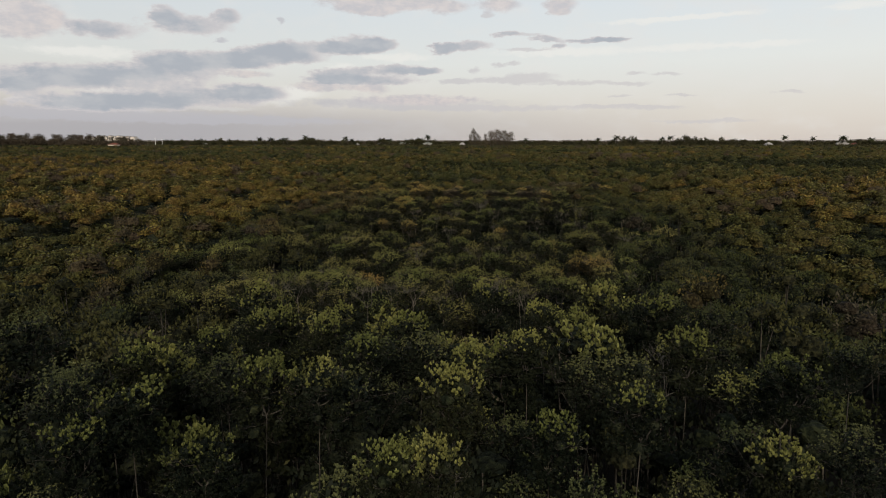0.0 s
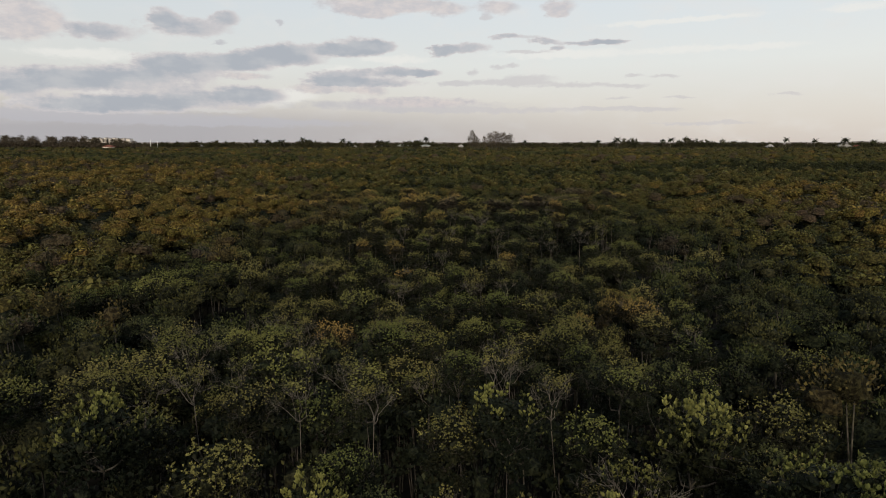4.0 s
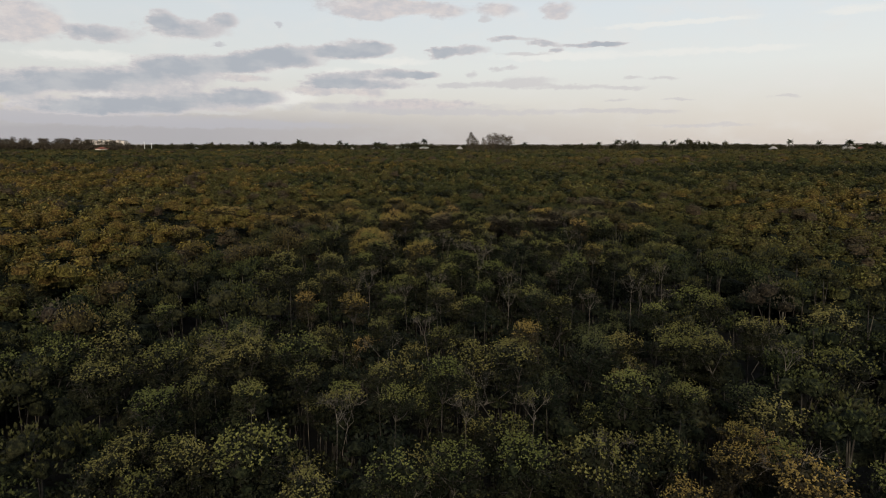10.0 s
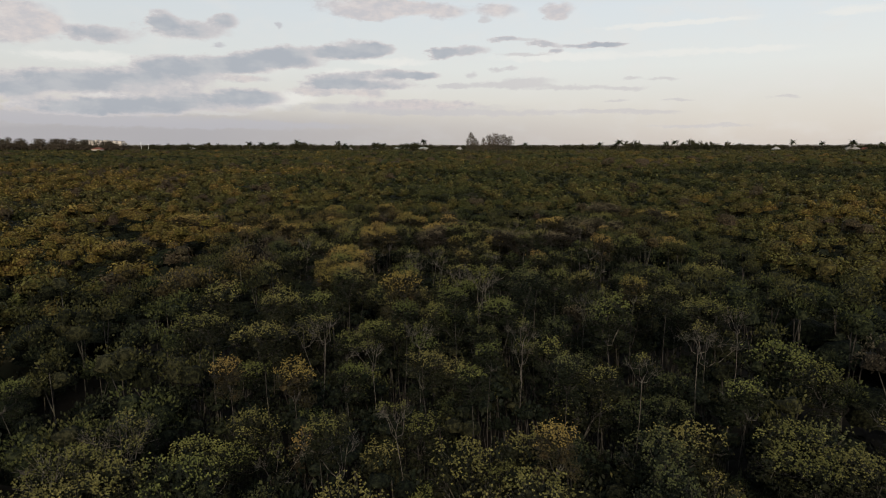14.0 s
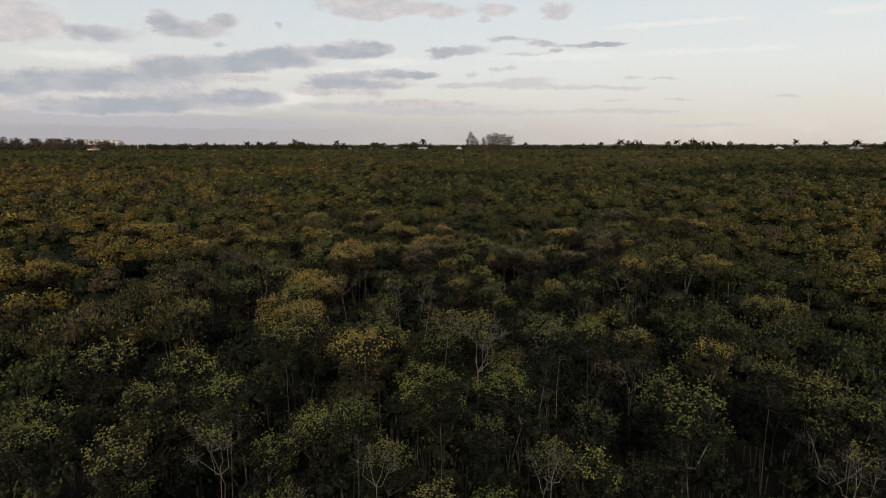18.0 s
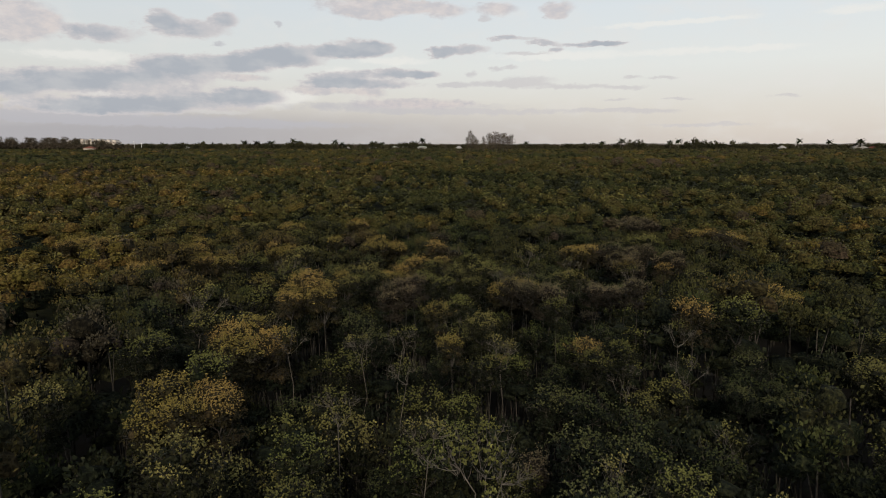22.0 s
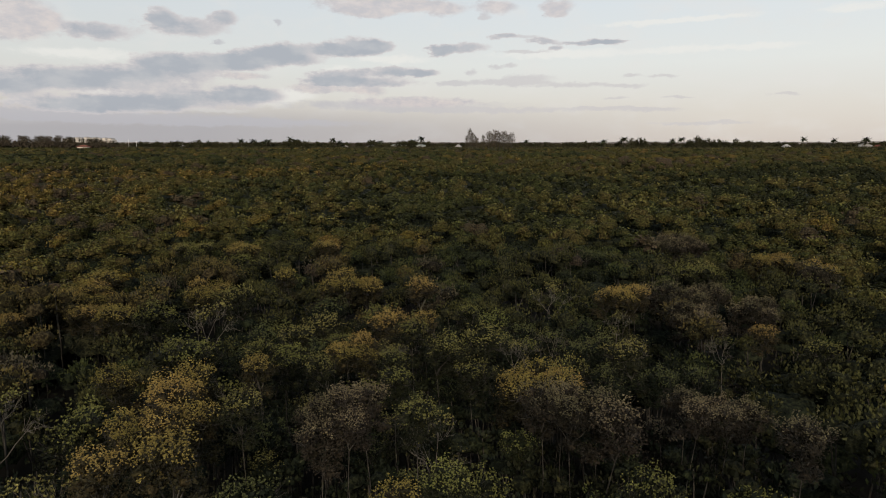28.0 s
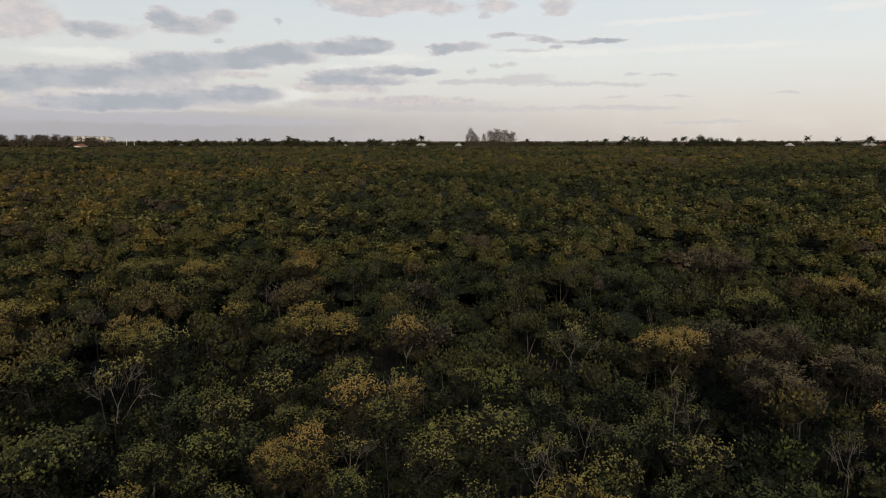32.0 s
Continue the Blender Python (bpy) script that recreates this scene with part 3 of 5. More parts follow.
    # the dense foliage inside the clumps; dark hearts carry its shade as colour
    if sparse:
        inner = lobes[rng.choice(len(lobes), 24)] + rng.normal(0, 0.15, (24, 3))
        v2, q2 = leaf_quads(rng, inner, unit(rng.normal(0, 0.3, (24, 3)) + [0, 0, 1.0]), 2, 0.14, 0.04, (0.9, 1.6))
        inner_slots = np.ones(len(q2))
    else:
        pick = rng.integers(len(lobes), size=360)
        inner = lobes[pick] + unit(rng.normal(0, 1, (360, 3))) * (girth[pick] * rng.uniform(0.45, 0.85, 360))[:, None] - [0, 0, 0.06]
        v2, q2 = leaf_quads(rng, inner, unit(rng.normal(0, 0.5, (360, 3)) + [0, 0, 1.0]), 2, 0.15, 0.055, (0.7, 1.7))
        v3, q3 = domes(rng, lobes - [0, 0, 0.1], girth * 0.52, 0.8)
        inner_slots = np.concatenate([np.zeros(len(q2)), np.ones(len(q3))])
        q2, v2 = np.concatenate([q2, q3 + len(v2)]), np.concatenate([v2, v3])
    slots = np.concatenate([np.repeat(light_step, 2 if blunt else 1), inner_slots])
    q = np.concatenate([q, q2 + len(v)])
    v = np.concatenate([v, v2])
    for k, more in twigs.items():
        tv, tq = join_tubes(more)
        lv, lq = limbs[k]
        limbs[k] = (np.concatenate([lv, tv]), np.concatenate([lq, tq + len(lv)]))
    tv, tq = join_tubes(trunk)
    return {
        "fork": float(fork[2]),
        "peak": float(np.percentile(v[:, 2], 98.5)),
        "trunk": quick_mesh("trunk", tv, tq, [bark]),
        "limbs": [quick_mesh("limb", lv, lq, [bark]) for lv, lq in limbs],
        "crown": quick_mesh("crown", v, q, [LEAF[leaf_kind], LEAF[leaf_kind] if sparse else CLUMP[leaf_kind], LIT_SHOOT[shoot_kind or leaf_kind], HALF_LIT[shoot_kind or leaf_kind]], slots),
    }


def mangrove_thing(name, meshes, label):
    root = new(name)
    root.empty_display_size = 0.3
    part("trunk", meshes["trunk"], root)
    for m in meshes["limbs"]:
        part("limb", m, root)
    part("crown", meshes["crown"], root)
    tagged(root, label, "tree")
    return root


LABELS = {
    "green": "green mangrove tree with glossy yellow-green leaf rosettes",
    "deep": "dark green mangrove tree with a low dense crown",
    "gold": "mangrove tree with a golden-yellow leafy crown",
    "brown": "dull brown mangrove tree with a dense rounded crown",
    "olive": "olive mangrove tree with a clumped leafy crown",
    "tall": "tall green mangrove tree with bright yellow-green shoots",
    "bare": "thin mangrove tree with pale bare branches and few leaves",
}
GROUPS = {k: f"{k} mangroves under the flight line" for k in LABELS}
NAMES = {"green": "mangrove_tree", "deep": "low_mangrove_tree", "gold": "golden_mangrove_tree", "brown": "brown_mangrove_tree", "olive": "olive_mangrove_tree", "bare": "bare_mangrove_tree", "tall": "tall_mangrove_tree"}
VARIANTS = {
    "green": [mangrove_variant(10 + i, "green", puffs=150, blade=0.066, spires=0.25) for i in range(6)],
    "deep": [mangrove_variant(30 + i, "deep", puffs=150, blade=0.066, spires=0.25) for i in range(5)],
    "gold": [mangrove_variant(50 + i, "gold", puffs=190, blade=0.056, leaves=5, lit_top=1.3, spires=0.3) for i in range(4)],
    "brown": [mangrove_variant(70 + i, "brown", puffs=165, blade=0.058, leaves=5, lit_top=1.1, spires=0.3) for i in range(4)],
    "olive": [mangrove_variant(90 + i, "olive", puffs=150, blade=0.066, spires=0.25) for i in range(5)],
    "bare": [mangrove_variant(110 + i, "olive", 1.0, PALE_BARK) for i in range(5)],
    "tall": [mangrove_variant(130 + i, "deep" if i % 2 else "green", puffs=100, leaves=5, shoot_kind="green", spires=0.6, lit_top=0.85, blade=0.112, skirts=5, splay=(0.08, 0.75), blunt=True) for i in range(6)],
}
MASTERS = {}
trees = []          # (x, y, top, crown radius, kind) of every tree near the flight line
place = random.Random(5)


def ground_plan(x, y):
    """Height of the canopy over the mud, in drifts along the flight line."""
    base = np.interp(y, [2, 10, 14, 20, 24, 30, 38, 56, 60, 66, 72, 77, 84, 95, 110, 200], [6.6, 8.4, 7.9, 7.2, 6.6, 5.7, 4.9, 5.0, 6.1, 5.6, 5.0, 6.3, 5.4, 5.1, 4.8, 4.6])
    side = min(1.0, max(0.0, (abs(x) - 8) / 12))
    base = base * (1 - side) + min(base, 5.3) * side
    return base + 0.7 * noise.noise((x * 0.11, y * 0.11, 3.0))


def tree_at(kind, x, y, top, radius):
    """One mangrove that stands by itself, copied from its kind; a wide crown is a clump of five stems."""
    if radius > (1.2 if kind in ("gold", "brown") else 1.5):
        turn = place.uniform(0, 1.57)
        for k in range(5):
            a = turn + 1.2566 * k
            out = radius * place.uniform(0.4, 0.62)
            tree_at(kind, x + math.cos(a) * out, y + math.sin(a) * out, top * place.uniform(0.9, 1.0), radius * place.uniform(0.4, 0.6))
        return
    if top > 6.3 and kind in ("green", "olive") and y < 24:
        kind = "tall"
    trees.append((x, y, top, radius, kind))
    options = VARIANTS[kind]
    which = place.randrange(len(options))
    if (kind, which) not in MASTERS:
        MASTERS[kind, which] = mangrove_thing(NAMES[kind], options[which], LABELS[kind])
        tagged(MASTERS[kind, which], group=GROUPS[kind])
        thing = MASTERS[kind, which]
    else:
        thing = copy_thing(MASTERS[kind, which], Matrix())
    thing.matrix_basis = Matrix.LocRotScale((x, y, 0), Euler((0, 0, place.uniform(0, 6.28))), (1, 1, 1))
    # the crown keeps its proportions; the trunk makes up the height
    s = radius / SPREAD
    up = s * 1.05
    rise = top - options[which]["peak"] * up
    fork = options[which]["fork"]
    for child in thing.children:
        if child.name.startswith("trunk"):
            child.matrix_basis = Matrix.Diagonal((s, s, (rise + fork * up) / fork, 1))
        else:
            child.matrix_basis = Matrix.LocRotScale((0, 0, rise), None, (s, s, up))


tree_at("green", -1.13, 8.01, 7.96, 0.55)
tree_at("green", -0.49, 8.12, 7.98, 0.55)
tree_at("green", -3.94, 8.16, 8.00, 0.55)
tree_at("green", 4.46, 8.22, 8.01, 0.55)
tree_at("green", -6.08, 8.26, 8.02, 0.56)
tree_at("deep", 5.62, 8.51, 8.07, 0.55)
tree_at("green", 1.28, 8.68, 8.11, 0.55)
tree_at("green", -5.67, 9.30, 8.21, 0.64)
tree_at("green", 2.74, 9.57, 8.26, 0.59)
tree_at("green", -0.32, 10.06, 8.35, 0.64)
tree_at("green", -2.70, 10.19, 8.38, 0.55)
tree_at("green", -3.70, 10.22, 8.38, 0.63)
tree_at("green", 5.92, 10.81, 8.32, 0.55)
tree_at("green", -6.66, 11.18, 8.26, 0.55)
tree_at("green", -0.04, 11.70, 8.20, 0.55)
tree_at("green", -2.28, 12.24, 8.13, 0.55)
tree_at("deep", 8.06, 12.47, 8.11, 0.64)
tree_at("green", -5.81, 12.88, 8.05, 0.55)
tree_at("green", 1.20, 13.09, 8.03, 0.55)
tree_at("green", 4.96, 13.42, 7.99, 0.62)
tree_at("green", 2.77, 13.81, 7.96, 1.26)
tree_at("deep", 6.94, 17.30, 7.54, 0.79)
tree_at("green", -7.94, 21.71, 6.99, 1.08)
tree_at("green", 0.76, 22.71, 6.83, 0.86)
tree_at("green", -13.21, 25.69, 5.59, 1.09)
tree_at("green", -5.93, 27.01, 6.19, 1.30)
tree_at("green", -3.21, 32.78, 5.27, 1.30)
tree_at("bare", -2.99, 35.22, 4.93, 1.06)
tree_at("bare", -8.15, 35.80, 4.90, 1.52)
tree_at("bare", 0.95, 29.47, 5.75, 0.94)
tree_at("bare", -0.66, 27.65, 6.03, 0.62)
tree_at("olive", -8.83, 46.11, 5.30, 1.65)
tree_at("bare", -11.80, 32.86, 5.14, 1.19)
tree_at("olive", 4.35, 33.86, 5.11, 0.89)
tree_at("bare", 8.12, 39.33, 5.05, 1.23)
tree_at("olive", 3.12, 39.12, 5.04, 1.19)
tree_at("olive", 0.15, 34.11, 5.08, 1.01)
tree_at("bare", -3.30, 26.07, 6.29, 0.62)
tree_at("bare", -6.73, 26.03, 6.29, 0.62)
tree_at("bare", 1.97, 23.99, 6.63, 0.62)
tree_at("bare", -7.32, 24.86, 6.50, 0.72)
tree_at("bare", -4.25, 23.51, 6.71, 0.64)
tree_at("olive", 11.00, 29.65, 5.51, 0.94)
tree_at("olive", -9.46, 24.00, 6.54, 0.64)
tree_at("green", 4.68, 22.03, 6.96, 1.10)
tree_at("olive", 4.36, 26.33, 6.25, 0.74)
tree_at("bare", -2.35, 23.23, 6.74, 0.62)
tree_at("green", 5.63, 18.96, 7.36, 0.93)
tree_at("green", 2.85, 16.07, 7.69, 0.62)
tree_at("green", -5.25, 16.03, 7.67, 0.62)
tree_at("green", -5.55, 15.32, 7.76, 0.62)
tree_at("green", -3.72, 15.03, 7.79, 0.62)
tree_at("green", -3.73, 16.97, 7.57, 0.62)
tree_at("deep", 6.40, 18.83, 7.35, 0.62)
tree_at("green", 2.15, 17.39, 7.52, 0.62)
tree_at("bare", -9.57, 29.84, 5.63, 1.08)
tree_at("bare", -6.18, 30.86, 5.51, 0.67)
tree_at("bare", 1.33, 31.54, 5.41, 0.65)
tree_at("green", -11.63, 32.00, 5.20, 0.64)
tree_at("green", -8.11, 32.13, 5.39, 1.55)
tree_at("bare", -3.83, 33.54, 5.12, 0.62)
tree_at("bare", 8.77, 34.05, 5.06, 0.62)
tree_at("green", 0.11, 34.16, 5.06, 0.83)
tree_at("olive", 4.00, 34.33, 5.02, 0.62)
tree_at("olive", -3.67, 37.17, 4.96, 0.78)
tree_at("green", 9.74, 37.96, 4.99, 0.77)
tree_at("gold", 8.00, 37.98, 4.99, 1.06)
tree_at("green", -1.73, 38.03, 5.00, 0.90)
tree_at("green", -0.26, 38.60, 5.02, 0.82)
tree_at("green", -5.62, 38.97, 5.03, 1.17)
tree_at("green", 1.37, 38.98, 5.04, 0.94)
tree_at("bare", 3.71, 39.50, 5.06, 0.62)
tree_at("gold", 7.57, 39.93, 5.07, 1.24)
tree_at("deep", 12.69, 41.15, 5.02, 0.77)
tree_at("green", -9.28, 41.36, 5.12, 0.85)
tree_at("bare", -3.94, 41.59, 5.15, 0.62)
tree_at("bare", -0.08, 41.74, 5.15, 0.62)
tree_at("green", -2.17, 41.85, 5.16, 0.62)
tree_at("bare", 1.85, 41.86, 5.14, 0.62)
tree_at("green", -6.75, 42.02, 5.16, 0.62)
tree_at("olive", -8.47, 42.33, 5.18, 0.70)
tree_at("green", 6.52, 42.42, 5.17, 0.62)
tree_at("deep", 2.55, 43.17, 5.19, 0.64)
tree_at("green", 5.01, 43.25, 5.20, 0.96)
tree_at("olive", -5.35, 43.46, 5.22, 0.62)
tree_at("olive", -2.86, 43.52, 5.22, 0.62)
tree_at("olive", -12.53, 43.59, 5.08, 0.96)
tree_at("green", -17.80, 43.79, 4.89, 2.60)
tree_at("green", -0.81, 44.06, 5.23, 0.88)
tree_at("olive", -10.92, 44.95, 5.19, 1.10)
tree_at("olive", 1.58, 45.76, 5.30, 1.05)
tree_at("green", -15.44, 46.10, 4.97, 1.37)
tree_at("green", -6.27, 46.18, 5.31, 1.04)
tree_at("deep", 4.46, 46.19, 5.30, 0.85)
tree_at("bare", 11.61, 46.72, 5.18, 0.70)
tree_at("bare", -9.46, 46.73, 5.29, 1.04)
tree_at("olive", 8.65, 47.90, 5.32, 1.65)
tree_at("gold", 2.33, 48.14, 5.34, 0.69)
tree_at("olive", -3.61, 48.36, 5.34, 0.65)
tree_at("bare", -1.99, 49.48, 5.35, 0.62)
tree_at("olive", 11.72, 49.53, 5.19, 0.89)
tree_at("olive", -15.52, 50.02, 4.98, 0.74)
tree_at("green", -13.89, 50.98, 5.08, 0.62)
tree_at("green", 8.09, 51.13, 5.38, 0.77)
tree_at("green", 0.22, 52.00, 5.39, 0.62)
tree_at("green", -3.57, 52.11, 5.39, 0.62)
tree_at("olive", 4.18, 52.17, 5.38, 0.62)
tree_at("olive", 16.37, 52.18, 4.94, 1.43)
tree_at("gold", -5.45, 52.23, 5.40, 0.80)
tree_at("gold", -7.70, 52.35, 5.43, 0.64)
tree_at("olive", 11.18, 52.71, 5.37, 0.85)
tree_at("olive", -1.33, 52.75, 5.58, 0.76)
tree_at("deep", 3.14, 52.76, 5.55, 0.77)
tree_at("bare", 5.65, 52.87, 5.66, 0.62)
tree_at("green", 0.70, 53.12, 5.76, 0.62)
tree_at("bare", -3.27, 53.25, 5.81, 0.62)
tree_at("olive", -6.91, 54.07, 6.08, 0.82)
tree_at("bare", -1.64, 54.30, 6.19, 0.62)
tree_at("bare", 7.96, 54.39, 6.21, 0.69)
tree_at("bare", 1.94, 54.47, 6.30, 0.62)
tree_at("olive", -9.11, 54.52, 6.25, 0.73)
tree_at("bare", -5.10, 54.58, 6.29, 0.66)
tree_at("green", -2.28, 55.33, 6.59, 0.62)
tree_at("bare", 9.78, 55.71, 6.44, 0.62)
tree_at("olive", 8.87, 55.94, 6.60, 0.76)
tree_at("olive", -7.34, 55.95, 6.61, 0.62)
tree_at("green", 5.37, 56.26, 6.61, 1.02)
tree_at("green", -5.55, 56.32, 6.61, 0.72)
tree_at("green", -0.43, 57.16, 6.63, 0.64)
tree_at("olive", 7.94, 57.89, 6.65, 0.62)
tree_at("gold", 7.02, 59.54, 6.68, 0.67)
tree_at("gold", -2.89, 59.90, 6.68, 1.10)
tree_at("green", -5.45, 60.35, 6.69, 0.68)
tree_at("olive", 5.19, 60.65, 6.64, 0.62)
tree_at("deep", 2.66, 60.96, 6.63, 0.97)
tree_at("olive", -2.53, 61.13, 6.58, 0.62)
tree_at("green", 4.14, 61.71, 6.52, 0.62)
tree_at("bare", 3.21, 62.42, 6.43, 0.62)
tree_at("bare", 0.61, 62.98, 6.40, 1.26)
tree_at("olive", -5.51, 63.11, 6.36, 1.00)
tree_at("green", -3.00, 63.12, 6.35, 0.70)
tree_at("olive", 9.03, 63.59, 6.28, 0.62)
tree_at("bare", -0.56, 64.45, 6.19, 0.68)
tree_at("bare", 0.76, 64.61, 6.19, 0.89)
tree_at("bare", -3.01, 66.70, 5.98, 0.71)
tree_at("gold", -7.12, 66.82, 6.00, 1.60)
tree_at("olive", -11.25, 66.98, 5.67, 0.86)
tree_at("green", -7.64, 69.50, 5.76, 0.89)
tree_at("bare", -1.69, 69.68, 5.72, 0.62)
tree_at("olive", 0.98, 69.80, 5.72, 0.62)
tree_at("olive", 4.32, 70.69, 5.67, 0.62)
tree_at("olive", 5.43, 71.54, 5.65, 0.62)
tree_at("gold", -7.69, 71.58, 5.66, 1.14)
tree_at("olive", -10.97, 71.96, 5.46, 1.02)
tree_at("gold", 4.34, 72.00, 5.63, 0.62)
tree_at("gold", -0.25, 72.07, 5.62, 0.62)
tree_at("bare", -3.48, 72.11, 5.63, 0.62)
tree_at("bare", 1.47, 72.16, 5.62, 0.69)
tree_at("bare", -6.14, 72.97, 5.60, 0.71)
tree_at("bare", -2.01, 73.14, 5.60, 0.67)
tree_at("deep", 5.24, 73.34, 5.63, 0.62)
tree_at("gold", -7.83, 73.72, 5.60, 1.66)
tree_at("bare", 8.06, 73.80, 5.80, 0.67)
tree_at("olive", 0.79, 74.02, 5.85, 0.77)
tree_at("olive", -9.69, 74.12, 5.80, 0.99)
tree_at("gold", -0.86, 74.52, 6.14, 0.62)
tree_at("olive", 15.96, 74.71, 5.06, 0.81)
tree_at("gold", 8.95, 74.89, 6.20, 0.89)
tree_at("olive", 3.75, 74.93, 6.29, 0.62)
tree_at("green", 0.02, 74.97, 6.29, 0.62)
tree_at("gold", -6.78, 75.17, 6.33, 0.64)
tree_at("gold", -5.50, 75.58, 6.47, 0.86)
tree_at("green", 11.06, 75.83, 6.10, 1.26)
tree_at("brown", 7.13, 76.25, 6.77, 0.62)
tree_at("gold", -6.45, 77.13, 6.66, 1.38)
tree_at("olive", -0.68, 77.33, 6.54, 0.62)
tree_at("olive", -4.92, 77.94, 6.41, 0.64)
tree_at("brown", -2.73, 78.43, 6.35, 1.31)
tree_at("gold", -26.40, 79.30, 4.89, 1.52)
tree_at("gold", -7.45, 79.55, 6.07, 0.96)
tree_at("brown", 6.70, 79.64, 6.08, 1.34)
tree_at("brown", 3.25, 79.78, 6.08, 1.63)
tree_at("olive", -1.56, 80.81, 5.89, 0.62)
tree_at("gold", -7.49, 80.85, 5.91, 0.87)
tree_at("gold", -9.77, 80.96, 5.79, 0.74)
tree_at("gold", -6.13, 82.26, 5.72, 0.63)
tree_at("olive", -4.21, 82.49, 5.69, 0.62)
tree_at("gold", 2.77, 83.19, 5.30, 1.70)
tree_at("olive", -2.00, 83.22, 5.59, 0.62)
tree_at("gold", 16.32, 83.33, 4.96, 1.52)
tree_at("olive", -6.68, 84.23, 5.52, 0.62)
tree_at("olive", -9.38, 84.48, 5.50, 1.26)
tree_at("bare", 2.01, 84.91, 5.48, 0.62)
tree_at("olive", -0.42, 85.23, 5.48, 0.83)
tree_at("gold", -3.84, 85.24, 5.48, 1.23)
tree_at("bare", 9.40, 85.70, 5.41, 0.62)
tree_at("olive", 13.17, 86.06, 5.14, 0.71)
tree_at("olive", 0.92, 86.66, 5.40, 1.05)
tree_at("olive", -1.72, 87.46, 5.35, 0.86)
tree_at("gold", 11.92, 87.90, 5.16, 0.62)
tree_at("gold", -1.36, 88.95, 5.27, 0.64)
tree_at("gold", -2.80, 89.02, 5.28, 1.02)
tree_at("gold", -20.11, 89.02, 4.89, 1.37)
tree_at("bare", 6.57, 89.26, 5.28, 0.62)
tree_at("olive", 0.44, 90.12, 5.26, 0.62)
tree_at("gold", -15.47, 90.48, 4.96, 1.10)
tree_at("brown", 10.46, 91.06, 5.19, 1.32)
tree_at("gold", -17.03, 91.46, 4.90, 1.24)
tree_at("brown", 13.99, 93.10, 5.02, 1.33)
tree_at("gold", 8.11, 94.64, 5.21, 1.45)
tree_at("gold", -20.19, 94.66, 4.89, 2.03)
tree_at("gold", -2.10, 95.74, 5.19, 0.97)
tree_at("brown", 12.61, 95.75, 5.06, 1.46)
tree_at("brown", 10.82, 95.77, 5.12, 1.17)
tree_at("gold", -13.56, 96.10, 5.02, 1.52)
tree_at("gold", -6.07, 96.94, 5.19, 2.05)
tree_at("gold", -9.94, 97.99, 5.15, 0.84)
tree_at("gold", -20.40, 98.06, 4.89, 0.98)
tree_at("gold", -30.56, 99.56, 4.89, 2.60)
tree_at("gold", 22.26, 102.90, 4.90, 1.43)
tree_at("gold", 20.46, 106.01, 4.90, 1.90)
tree_at("olive", -19.93, 108.51, 4.89, 1.61)
tree_at("gold", -16.62, 108.55, 4.91, 1.56)
tree_at("gold", -10.12, 108.83, 5.07, 1.30)
tree_at("brown", 17.31, 114.77, 4.90, 2.41)
tree_at("deep", -5.14, 11.80, 7.76, 0.75)
tree_at("deep", 1.76, 7.85, 7.51, 0.75)
tree_at("deep", 2.46, 12.53, 7.66, 0.75)
tree_at("deep", 3.43, 12.61, 7.66, 0.75)
tree_at("olive", -10.53, 27.03, 5.83, 2.20)
tree_at("olive", -3.31, 35.08, 4.93, 1.66)
tree_at("deep", -2.55, 14.39, 7.45, 0.99)
tree_at("deep", -2.67, 11.23, 7.82, 1.07)
tree_at("deep", -7.57, 10.33, 7.93, 0.75)
tree_at("deep", 6.24, 11.92, 7.74, 0.75)
tree_at("deep", 4.28, 9.18, 7.79, 0.75)
tree_at("deep", -14.48, 18.11, 6.68, 1.44)
tree_at("deep", -4.47, 9.35, 6.91, 0.75)
tree_at("deep", -6.78, 8.72, 6.79, 0.78)
tree_at("deep", 3.54, 9.07, 6.85, 0.75)
tree_at("green", -20.69, 41.52, 4.67, 1.92)
tree_at("bare", -9.98, 49.28, 4.61, 1.52)
tree_at("olive", -8.39, 39.33, 4.66, 1.74)
tree_at("olive", -10.76, 30.56, 5.36, 1.02)
tree_at("bare", -5.69, 29.39, 5.38, 1.01)
tree_at("bare", -3.78, 26.89, 6.16, 0.75)
tree_at("bare", 1.43, 30.13, 5.28, 0.85)
tree_at("olive", 4.37, 36.05, 4.84, 0.95)
tree_at("olive", 3.58, 32.94, 5.12, 1.09)
tree_at("bare", 2.50, 27.29, 5.67, 0.75)
tree_at("green", -0.29, 26.76, 6.31, 0.75)
tree_at("bare", 0.79, 27.00, 6.15, 0.75)
tree_at("deep", 9.62, 49.67, 4.71, 1.19)
tree_at("olive", 9.19, 42.34, 4.67, 1.11)
tree_at("olive", 8.04, 36.29, 4.81, 1.00)
tree_at("green", 8.11, 31.70, 5.25, 0.92)
tree_at("deep", 3.97, 27.41, 5.78, 0.75)
tree_at("green", 3.90, 24.68, 6.63, 0.75)
tree_at("green", 5.56, 24.78, 6.61, 0.75)
tree_at("bare", -1.26, 27.05, 5.71, 0.76)
tree_at("green", -2.62, 24.28, 6.69, 0.75)
tree_at("deep", -17.19, 37.19, 4.17, 1.76)
tree_at("deep", -14.01, 36.48, 4.23, 1.49)
tree_at("deep", -11.06, 35.04, 4.35, 1.23)
tree_at("deep", 9.28, 30.60, 4.72, 1.00)
tree_at("deep", 7.01, 30.47, 4.73, 1.03)
tree_at("deep", 15.28, 42.81, 4.12, 1.67)
tree_at("olive", -1.56, 31.99, 5.22, 0.85)
